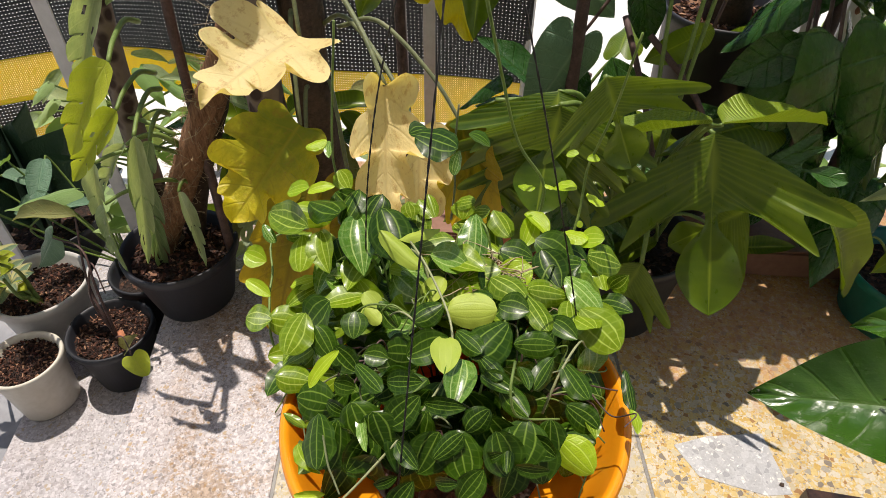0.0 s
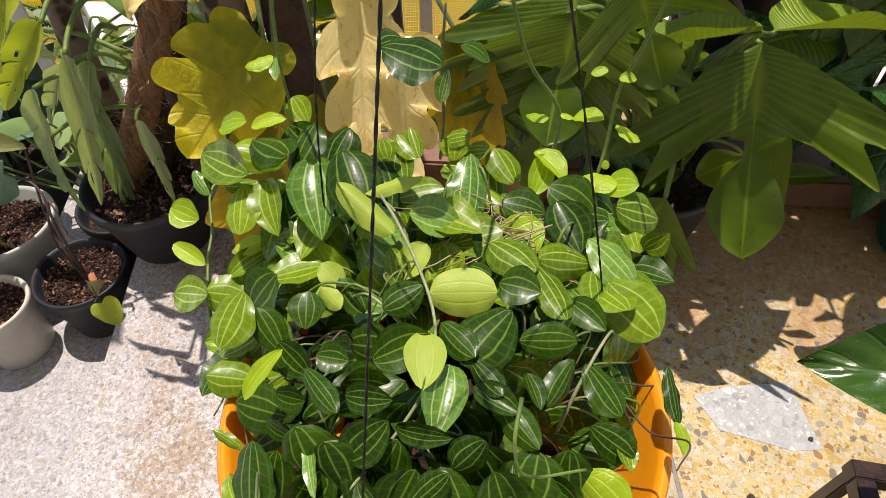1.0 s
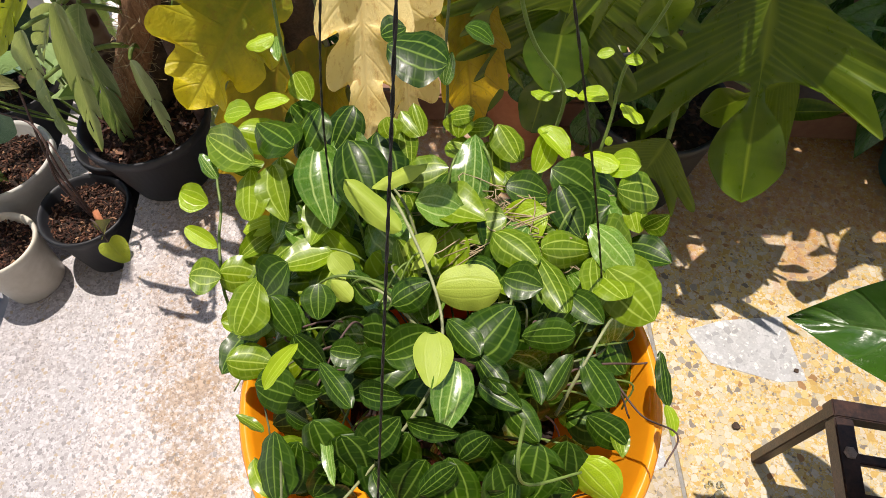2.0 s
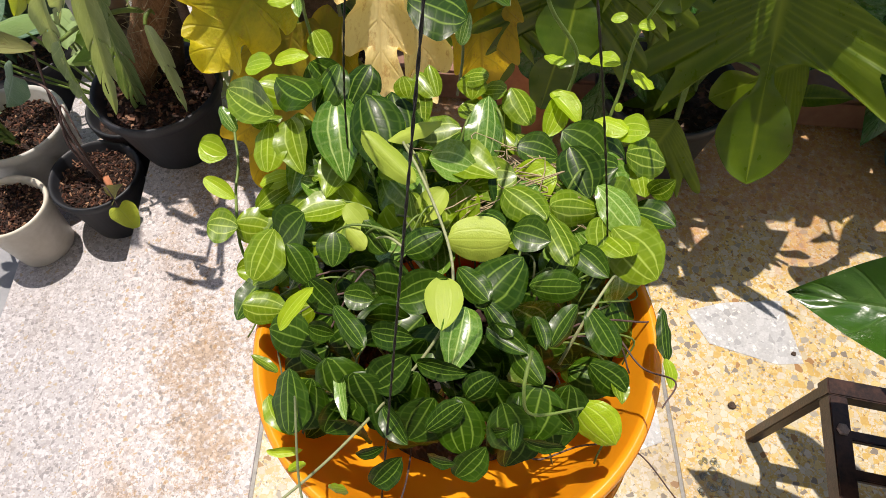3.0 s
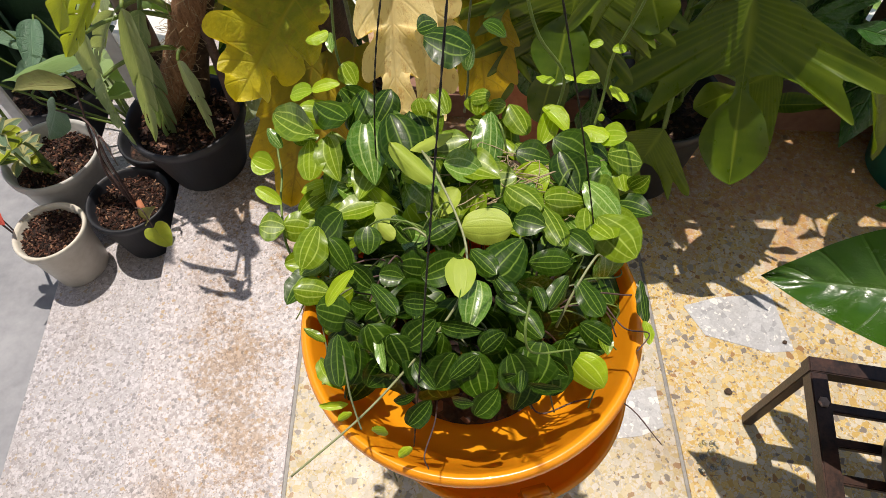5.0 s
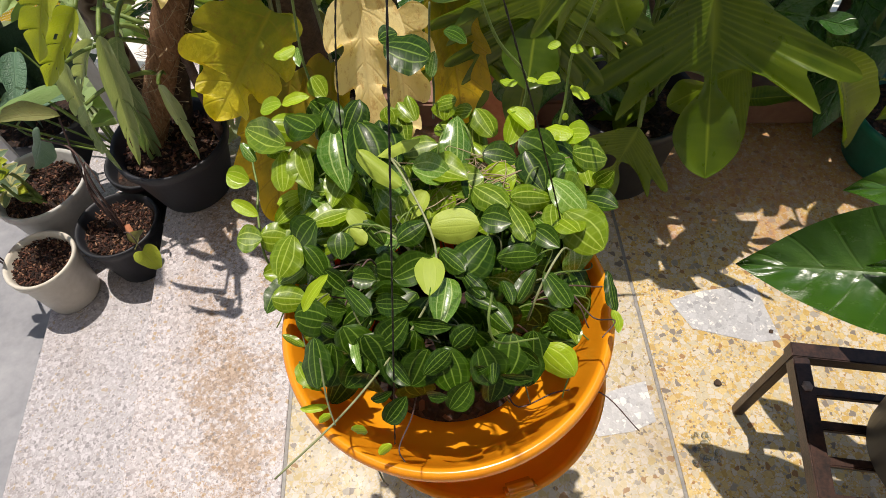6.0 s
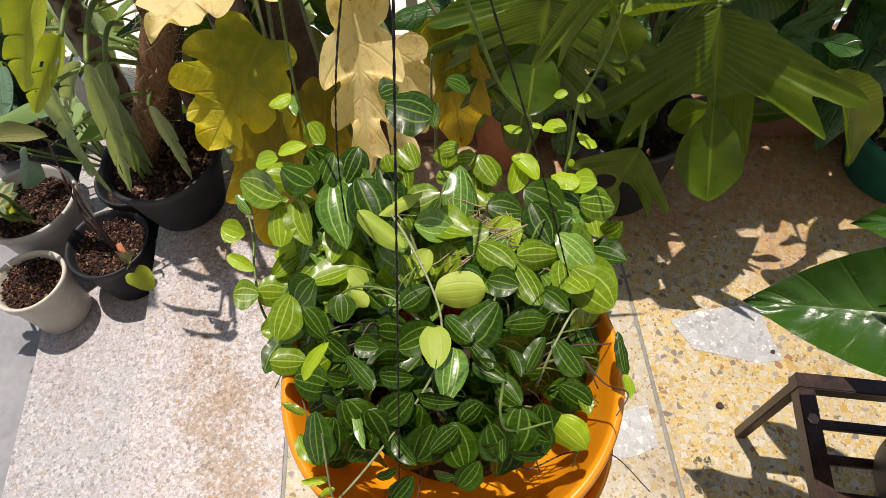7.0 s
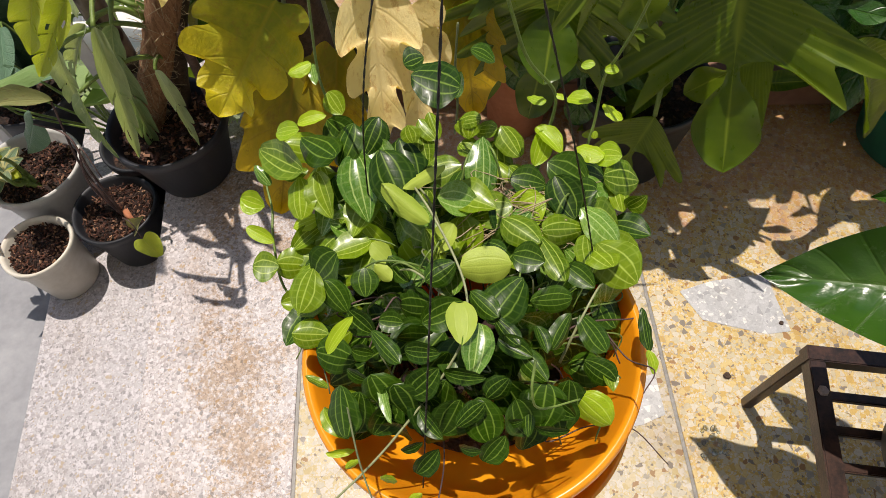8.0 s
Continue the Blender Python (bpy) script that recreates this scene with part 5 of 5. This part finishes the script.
BLADES = [blade_mesh("spike_blade", [(0, 0.3, 0), (0.2, 0.46, 0.2), (0.4, 0.5, 0.4), (0.6, 0.42, 0.6), (0.8, 0.24, 0.8), (1, 0, 1)], AGAVE_LEAF, 0.5, -0.12, 0.0, 3, k, 2) for k in range(2)]
for i in range(15):
    a, e = 2.4 * i, 0.55 + 0.9 * i / 15
    d = Vector((math.cos(a) * math.cos(e), math.sin(a) * math.cos(e), math.sin(e)))
    c = Vector((-0.95, 1.24, -0.14))
    lay(BLADES[i % 2], ag, c + d * 0.02, c + d * rng.uniform(0.28, 0.36), Vector((0, 0, 1.0)) - d * 0.4, 0.027, "spike_leaf")
# ---- blue-green broad plant ----
bg = plant("broad_leaf_plant", "low plant with blue-green broad leaves behind the pots", "houseplant", (-0.66, 1.1, -0.17))
for i in range(16):
    c = Vector((-0.66, 1.05, 0.1)) + Vector((rng.uniform(-0.2, 0.16), rng.uniform(-0.1, 0.12), rng.uniform(-0.08, 0.14)))
    d = Vector((rng.uniform(-1, 1), rng.uniform(-1, 0.4), rng.uniform(-0.3, 0.3))).normalized() * rng.uniform(0.09, 0.14)
    lay(rng.choice((LANCES[4][0], BROADS[3][0], LANCES[3][0], LANCES[5][1])), bg, c, c + d, Vector((0, -0.2, 1)) + jit(0.3), 0.055, "broad_leaf")
    petiole(bg, [(-0.66 + rng.uniform(-0.03, 0.03), 1.1, -0.15), c - d * 0.3 - Vector((0, 0, 0.05)), c], 0.003, 0.002)

# ---- lobed green plant ----
fp = plant("fan_leaf_plant", "large green plant with deeply lobed fan leaves", "houseplant", (0.53, 0.93, 0.17))
for base, tip, width, mi, n, var in (
        ((0.576, 0.835, 0.495), (0.596, 0.67, 0.268), 0.155, 0, (-0.25, -0.6, 0.55), 0),
        ((0.334, 0.800, 0.509), (0.305, 0.750, 0.295), 0.1, 0, (0.0, -0.85, 0.5), 1),
        ((0.337, 0.84, 0.55), (0.314, 0.70, 0.43), 0.13, 0, (0.05, -0.7, 0.6), 0),
        ((0.242, 0.840, 0.477), (0.236, 0.800, 0.278), 0.09, 0, (0.1, -0.85, 0.5), 0),
        ((0.334, 0.780, 0.563), (0.320, 0.760, 0.383), 0.13, 0, (0.0, -0.85, 0.5), 1),
        ((0.516, 0.800, 0.254), (0.456, 0.740, 0.122), 0.08, 0, (-0.2, -0.8, 0.5), 0),
        ((0.684, 0.860, 0.337), (0.568, 0.840, 0.259), 0.1, 0, (0.0, -0.75, 0.6), 1),
        ((0.677, 0.850, 0.440), (0.797, 0.820, 0.432), 0.05, 1, (0.0, -0.7, 0.7), 1),
        ((0.246, 0.820, 0.543), (0.201, 0.800, 0.341), 0.09, 0, (0.1, -0.85, 0.4), 1),
        ((0.380, 0.740, 0.627), (0.439, 0.720, 0.501), 0.1, 0, (0.0, -0.8, 0.55), 0),
        ((0.304, 0.860, 0.423), (0.289, 0.830, 0.282), 0.08, 1, (0.1, -0.8, 0.5), 0),
        ((0.221, 0.840, 0.432), (0.217, 0.820, 0.259), 0.08, 0, (0.1, -0.85, 0.4), 1),
        ((0.399, 0.820, 0.460), (0.394, 0.800, 0.344), 0.08, 0, (0.0, -0.8, 0.5), 1),
        ((0.404, 0.900, 0.331), (0.412, 0.860, 0.153), 0.09, 1, (0.0, -0.8, 0.5), 1)):
    lay(FANS[mi][var], fp, base, tip, n, width, "fan_leaf")
    petiole(fp, arc((0.53 + rng.uniform(-0.04, 0.04), 0.93, 0.18), base, 0.1), 0.0055, 0.004, STEM)
# long slim leaves behind, and raised basal leaves with sunlight put into their colour
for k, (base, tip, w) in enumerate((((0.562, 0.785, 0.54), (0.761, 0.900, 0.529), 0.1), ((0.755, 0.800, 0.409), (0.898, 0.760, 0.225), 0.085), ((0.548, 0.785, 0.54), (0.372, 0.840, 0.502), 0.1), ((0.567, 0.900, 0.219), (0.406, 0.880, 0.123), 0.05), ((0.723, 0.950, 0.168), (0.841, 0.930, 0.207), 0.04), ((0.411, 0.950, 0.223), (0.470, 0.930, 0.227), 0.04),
                                  # these three are added above the view to shade the floor
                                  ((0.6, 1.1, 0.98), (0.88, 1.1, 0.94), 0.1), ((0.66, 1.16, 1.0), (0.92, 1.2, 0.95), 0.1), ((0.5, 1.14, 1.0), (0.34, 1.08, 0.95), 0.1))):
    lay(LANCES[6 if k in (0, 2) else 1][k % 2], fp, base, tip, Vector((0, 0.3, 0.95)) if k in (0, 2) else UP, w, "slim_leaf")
    petiole(fp, arc((0.53, 0.93, 0.18), base, 0.08), 0.004, 0.003)

# ---- stout stem and dark hanging leaves ----
dp = plant("dark_leaf_plant", "tall plant with big dark drooping leaves", "houseplant", (0.715, 1.32, 0.45))
part("trunk", tube([Vector(q) - dp.location for q in ((0.71, 1.32, 0.44), (0.72, 1.31, 0.6), (0.76, 1.29, 0.75), (0.83, 1.27, 0.95), (0.88, 1.25, 1.3))], 0.05, 0.035, 16, 6, 0.25), BARK, dp, "thick fibrous brown trunk")
for base, tip, width, mi in (
        ((0.772, 1.000, 0.546), (0.678, 0.960, 0.370), 0.13, 0), ((0.745, 1.020, 0.561), (0.630, 1.000, 0.496), 0.08, 0), ((0.776, 0.980, 0.582), (0.881, 0.950, 0.283), 0.12, 0),
        ((0.832, 0.950, 0.609), (0.919, 0.920, 0.322), 0.12, 0), ((0.824, 0.920, 0.710), (0.817, 0.900, 0.608), 0.08, 3), ((0.476, 1.100, 0.648), (0.519, 1.080, 0.500), 0.06, 0),
        ((0.394, 1.100, 0.519), (0.317, 1.080, 0.334), 0.13, 1), ((0.357, 1.150, 0.635), (0.457, 1.120, 0.548), 0.12, 1), ((0.360, 1.000, 0.695), (0.283, 1.000, 0.712), 0.08, 0),
        ((0.793, 1.000, 0.345), (0.963, 0.960, 0.113), 0.1, 0), ((0.604, 1.050, 0.568), (0.505, 1.050, 0.496), 0.06, 2), ((0.224, 0.980, 0.771), (0.197, 0.940, 0.568), 0.11, 2),
        ((0.075, 1.000, 0.692), (0.010, 0.980, 0.588), 0.06, 2), ((0.952, 0.950, 0.527), (0.927, 0.920, 0.439), 0.09, 0)):
    lay(BROADS[mi][rng.randrange(2)] if width > 0.1 else LANCES[(0, 4, 1, 5)[mi]][rng.randrange(2)], dp, base, tip, Vector((0, -0.8, 0.5)) + jit(0.3), width, "drooping_leaf")
    petiole(dp, arc((0.78, 1.29, 0.8), base, 0.08), 0.005, 0.003, TWIG)
for a, b in (((0.504, 1.050, 0.550), (0.639, 0.950, 0.361)), ((0.557, 1.200, 0.625), (0.701, 1.250, 0.551)), ((0.709, 1.100, 0.687), (0.891, 1.000, 0.684)), ((0.478, 1.150, 0.541), (0.563, 1.000, 0.301))):
    petiole(dp, [a, Vector(a).lerp(Vector(b), 0.5) + jit(0.02), b], 0.006, 0.005, TWIG, "branch")

# ---- plant in the teal pot ----
gp = plant("strap_leaf_plant", "plant with long mottled strap leaves in a teal pot", "houseplant", (1.115, 0.955, 0.1))
for base, tip, w, mi in (((1.021, 0.900, 0.444), (0.877, 0.860, 0.415), 0.07, 1), ((1.033, 0.880, 0.428), (0.855, 0.840, 0.392), 0.05, 5), ((1.039, 0.860, 0.387), (0.930, 0.820, 0.225), 0.075, 1), ((1.096, 0.950, 0.420), (0.913, 0.930, 0.473), 0.06, 1),
                         ((1.15, 0.95, 0.3), (1.3, 0.85, 0.35), 0.06, 1), ((1.15, 0.98, 0.32), (1.25, 1.1, 0.4), 0.06, 0), ((1.1, 1.0, 0.3), (1.02, 1.1, 0.36), 0.06, 0)):
    lay(LANCES[mi][0], gp, base, tip, UP + jit(0.2), w, "strap_leaf")
    petiole(gp, arc((1.115 + rng.uniform(-0.03, 0.03), 0.955, 0.1), base, 0.05), 0.005, 0.003)
lay(LANCES[2][1], gp, (0.950, 0.950, 0.201), (0.927, 0.930, 0.125), (0.2, -0.8, 0.4), 0.045, "strap_leaf", "small withered yellow leaf")
petiole(gp, [(1.08, 0.95, 0.1), (1.005, 0.960, 0.203), (0.950, 0.950, 0.201)], 0.003, 0.002, STEM)

# ---- glossy plant on the stand ----
sp = plant("glossy_plant", "plant with broad glossy dark green pointed leaves", "houseplant", (0.83, 0.27, 0.37))
GLOSS = blade_mesh("glossy_blade", LANCE, STAND_LEAF, 0.16, 0.1, 0.018, 9, 3, 8, quilt=0.008)
GLOSS2 = blade_mesh("glossy_blade", LANCE, STAND_LEAF, 0.1, 0.22, 0.02, 9, 5, 8, quilt=0.008)
for base, tip, w, me in (((0.80, 0.352, 0.5), (0.534, 0.422, 0.43), 0.135, GLOSS), ((0.86, 0.41, 0.55), (0.655, 0.505, 0.48), 0.1, GLOSS2), ((0.88, 0.3, 0.53), (0.64, 0.375, 0.515), 0.1, GLOSS2),
                         ((0.9, 0.3, 0.55), (1.08, 0.42, 0.52), 0.12, GLOSS), ((0.85, 0.2, 0.52), (0.8, 0.02, 0.5), 0.12, GLOSS2), ((0.9, 0.22, 0.55), (1.06, 0.1, 0.5), 0.12, GLOSS)):
    lay(me, sp, base, tip, (-0.15, -0.35, 0.9), w, "glossy_leaf")
    petiole(sp, arc((0.83 + rng.uniform(-0.02, 0.02), 0.27, 0.37), base, 0.04), 0.0045, 0.0035)


# ---- foliage behind ----
def bush(label, centre, size, n, length, sets, root_z, thin=0.45):
    p = plant("foliage_plant", label, "houseplant", (centre[0], centre[1], root_z))
    c0 = Vector(centre)
    petiole(p, [(c0.x, c0.y, root_z), c0 - Vector((0.01, 0, size[2] * 0.4)), c0 + Vector((0.02, 0, size[2] * 0.5))], 0.014, 0.007, TWIG, "stem")
    for i in range(n):
        o = Vector((rng.gauss(0, 0.5) * size[0], rng.gauss(0, 0.5) * size[1], rng.uniform(-1, 1) * size[2]))
        b = c0 + o
        d = Vector((o.x * 2, o.y * 2 - 0.1, rng.uniform(-0.25, 0.1))) + jit(0.15)
        d = d.normalized() * length * rng.uniform(0.7, 1.25)
        s = rng.choice(sets)
        lay(s[rng.randrange(2)], p, b, b + d, Vector((0, -0.3, 1)) + jit(0.45), d.length * thin * rng.uniform(0.8, 1.2), "leaf")
        if i % 2 == 0:
            petiole(p, [c0 + Vector((0, 0, o.z * 0.6 - 0.05)), c0 + o * 0.6 + Vector((0, 0, 0.02)), b], 0.004, 0.0025)
    return p


# high canopy, its leaves added out of view to shade the floor
bush("leafy dark green plant added at the porch edge as shade", (0.4, 1.1, 0.98), (0.24, 0.12, 0.16), 26, 0.16, (BROADS[0], FANS[1], LANCES[0], BROADS[2]), 0.0)
bush("low dark green plant below the tall pot", (0.42, 1.2, 0.3), (0.2, 0.06, 0.2), 30, 0.14, (BROADS[0], FANS[1], LANCES[0], BROADS[2]), 0.0)
bush("leafy dark green plant beside the tall pot", (0.95, 1.1, 0.66), (0.22, 0.13, 0.45), 60, 0.18, (BROADS[0], FANS[1], LANCES[0], BROADS[2]), 0.0)
bush("leafy dark green plant in the porch corner", (1.32, 1.1, 0.6), (0.22, 0.16, 0.45), 54, 0.19, (BROADS[0], LANCES[0], LANCES[1], FANS[0]), 0.0)
# this bush and the next: more canopy added out of view for shade
bush("spreading dark green plant added over the kerb as shade", (0.85, 1.15, 1.02), (0.3, 0.08, 0.1), 14, 0.17, (BROADS[0], FANS[1], LANCES[0], BROADS[2]), 0.0)
bush("leafy green plant added behind the coir pole as shade", (-0.27, 1.16, 1.0), (0.26, 0.08, 0.14), 20, 0.15, (LANCES[1], LANCES[5], SPLITS[0], LANCES[0]), 0.0)
bush("leafy plant behind the yellowing plant", (0.06, 1.22, 1.0), (0.24, 0.08, 0.14), 16, 0.17, (BROADS[2], LANCES[1], OAKS[0], FANS[0]), 0.0)
bush("dry shaded undergrowth between the pots", (-0.17, 1.06, 0.2), (0.13, 0.07, 0.2), 46, 0.13, (LANCES[7], LANCES[0], SPLITS[0], LANCES[1]), 0.0, 0.35)
bush("light green shrub beyond the white posts", (-0.85, 1.55, 0.0), (0.3, 0.15, 0.2), 60, 0.11, (LANCES[3], BROADS[3], LANCES[5]), -0.35, 0.4)
bush("light green shrub beside the spiky succulent", (-0.45, 1.5, 0.05), (0.25, 0.15, 0.2), 46, 0.11, (LANCES[3], BROADS[3], LANCES[5]), -0.35, 0.35)
bush("light green shrub at the yard edge", (1.2, 1.9, 0.0), (0.4, 0.2, 0.3), 50, 0.13, (LANCES[3], BROADS[3]), -0.35, 0.4)


# ---- shade net ----
def net_sheet(x0, x1, z0, z1, y, mesh_size, seed, sag=0.05):
    """Woven net: crossing flat strands that hang in folds."""
    bm = bmesh.new()
    nx, nz = int((x1 - x0) / mesh_size), max(2, int(abs(z1 - z0) / mesh_size))

    def at(i, j):
        x = x0 + (x1 - x0) * i / nx
        z = z0 + (z1 - z0) * j / nz
        return Vector((x, y + 0.05 * math.sin(x * 5 + seed) + 0.02 * math.sin(z * 9 + x * 3), z - sag * math.sin(3 * x + seed)))
    w = mesh_size * 0.4
    for j in range(nz + 1):
        row = [(bm.verts.new(at(i, j) - Vector((0, 0, w))), bm.verts.new(at(i, j) + Vector((0, 0, w)))) for i in range(nx + 1)]
        for a, b in zip(row, row[1:]):
            bm.faces.new((a[0], b[0], b[1], a[1]))
    for i in range(nx + 1):
        row = [(bm.verts.new(at(i, j) + Vector((-w, 0.001, 0))), bm.verts.new(at(i, j) + Vector((w, 0.001, 0)))) for j in range(nz + 1)]
        for a, b in zip(row, row[1:]):
            bm.faces.new((a[0], b[0], b[1], a[1]))
    return bm


net = thing("shade_net", "black woven shade net with a bright yellow band", "shade net", (0, 1.75, -0.35))


def net_part(name, bm, mat, label):
    o = part(name, bm, mat, net, label, False)
    o.location = -net.location
    return o


net_part("net_fabric", net_sheet(-2.3, 0.35, 0.1, 0.75, 1.75, 0.011, 0.4), NET_BLACK, "")
net_part("net_band", net_sheet(-2.3, 0.35, -0.05, 0.1, 1.745, 0.007, 0.4), NET_YELLOW, "yellow woven selvedge band")
net_part("net_fabric", net_sheet(-2.3, -1.1, -0.16, -0.05, 1.77, 0.011, 0.4), NET_BLACK, "")
net_part("net_band", net_sheet(-2.3, -1.05, -0.3, -0.16, 1.7, 0.007, 0.9, 0.06), NET_YELLOW, "yellow woven selvedge band")
for x in (-2.3, -1.0, 0.35):
    net_part("net_pole", tube([(x, 1.8, -0.352), (x, 1.8, 0.5), (x, 1.8, 0.8)], 0.012, 0.012, 8, 2), POST_MAT, "thin pole")

# ---- bracket that carries the planter ----
tagged(part("trim", box(PX - 0.02, -1.312, 2.0, PX + 0.02, 0.36, 2.05, 0.003), POST_MAT, None, "", False), "white steel bracket arm fixed to the house wall", "bracket", kind="structure")

# thin shoots that hang over the rim of the bowl
vine([(0.127, 0.200, 0.644), (0.141, 0.165, 0.670), (0.151, 0.145, 0.692), (0.158, 0.132, 0.701)], 0.0007, 0.0005, VINE, "shoot")
vine([(0.191, 0.200, 0.574), (0.194, 0.160, 0.633), (0.192, 0.128, 0.673), (0.194, 0.124, 0.656)], 0.0006, 0.0004, TWIG, "shoot")
vine([(0.247, 0.200, 0.734), (0.245, 0.185, 0.726), (0.251, 0.180, 0.710), (0.276, 0.190, 0.695)], 0.0009, 0.0006, STEM, "shoot")
vine([(0.311, 0.260, 0.626), (0.325, 0.240, 0.626), (0.332, 0.220, 0.661), (0.319, 0.200, 0.676)], 0.0007, 0.0004, TWIG, "shoot")

# the planter and its plant hang slightly forward of the bracket's end
for hung in (planter, trailer):
    hung.location += Vector((0.007, 0.015, -0.014))


# ---- small things ----
def bark_bits(label, centre, radius, z, n, seed, size=1.0, parent_name="bark_mulch"):
    """Loose chips of bark and fibre on the soil, joined."""
    r = random.Random(seed)
    bm = bmesh.new()
    for i in range(n):
        a, d = r.uniform(0, 6.28), radius * math.sqrt(r.random())
        c = Vector((d * math.cos(a), d * math.sin(a), 0.002 + r.random() * 0.008))
        lx, ly, lz = r.uniform(0.002, 0.009) * size, r.uniform(0.001, 0.003) * size, r.uniform(0.0008, 0.002)
        q = Euler((r.uniform(-0.6, 0.6), r.uniform(-0.6, 0.6), r.uniform(0, 6.28))).to_matrix()
        vs = [bm.verts.new(c + q @ Vector((sx * lx * r.uniform(0.7, 1), sy * ly * r.uniform(0.7, 1), sz * lz))) for sx in (-1, 1) for sy in (-1, 1) for sz in (-1, 1)]
        for f in ((0, 1, 3, 2), (4, 6, 7, 5), (0, 4, 5, 1), (2, 3, 7, 6), (0, 2, 6, 4), (1, 5, 7, 3)):
            bm.faces.new([vs[k] for k in f])
    o = tagged(part(parent_name, bm, BARK_BIT, None, "", False), label, "mulch", kind="stuff")
    o.location = (centre[0], centre[1], z)
    return o


BARK_BIT, bnt, bpr = shader("bark chips")
isl = bnt.nodes.new("ShaderNodeNewGeometry").outputs["Random Per Island"]
bnt.links.new(ramp(bnt, isl, [(0.0, (0.018, 0.01, 0.007)), (0.55, (0.045, 0.018, 0.012)), (0.85, (0.14, 0.055, 0.032)), (1.0, (0.38, 0.22, 0.13))]), bpr.inputs["Base Color"])
bpr.inputs["Roughness"].default_value = 0.9
bark_bits("reddish bark mulch on the pot soil", (-0.368, 0.888), 0.095, 0.12, 900, 1, 1.1)
bark_bits("dark bark crumbs on bare soil", (-0.672, 0.712), 0.06, -0.045, 800, 2, 0.6)
bark_bits("dark bark crumbs round thin stems", (-0.535, 0.803), 0.072, -0.048, 800, 3, 0.62)
bark_bits("bark crumbs under the succulent", (-0.715, 0.88), 0.084, -0.013, 800, 4, 0.65)
bark_bits("fibrous coir chunks in the tall pot", (0.715, 1.32), 0.1, 0.476, 380, 5, 1.6)


def pebble(x, y, r, seed, mat, label):
    bm = bmesh.new()
    bmesh.ops.create_icosphere(bm, subdivisions=2, radius=r)
    for v in bm.verts:
        v.co *= 1 + 0.35 * noise.noise(v.co * (1.4 / r) + Vector((seed, 0, 0)))
        v.co.z *= 0.55
    lo = min(v.co.z for v in bm.verts)
    o = part("pebble", bm, mat)
    o.location = (x, y, -lo)
    return tagged(o, label, "pebble")


pebble(0.652, 0.447, 0.006, 2, BARK, "small black crumb on the terrazzo")
pebble(0.765, 0.545, 0.004, 5, BARK, "small dark crumb on grey patch")
# water spilt on the floor
WATER, wnt, wpr = shader("spilt water")
wpr.inputs["Base Color"].default_value = (0.9, 0.95, 1, 1)
wpr.inputs["Roughness"].default_value = 0.02
wpr.inputs["Transmission Weight"].default_value = 1.0
wpr.inputs["IOR"].default_value = 1.33
ripple = noisy(wnt, place(wnt), 160.0, 2.0)
bump(wnt, ripple, wpr, 0.2, 0.002)
bm = bmesh.new()
wr = random.Random(5)
for k in range(34):
    a, d = wr.uniform(0, 6.28), 0.03 * math.sqrt(wr.random())
    rr = wr.uniform(0.0015, 0.0062)
    m = Matrix.Translation((d * math.cos(a) * 0.8, d * math.sin(a), 0.0004 + rr * 0.16)) @ Matrix.Rotation(a * 3, 4, "Z") @ Matrix.Diagonal((rr * wr.uniform(0.7, 1.5), rr, rr * 0.3, 1))
    bmesh.ops.create_icosphere(bm, subdivisions=2, radius=1.0, matrix=m)
puddle = tagged(part("puddle", bm, WATER), "small splash of water drops on the terrazzo", "puddle", kind="stuff")
puddle.location = (0.607, 0.33, 0)
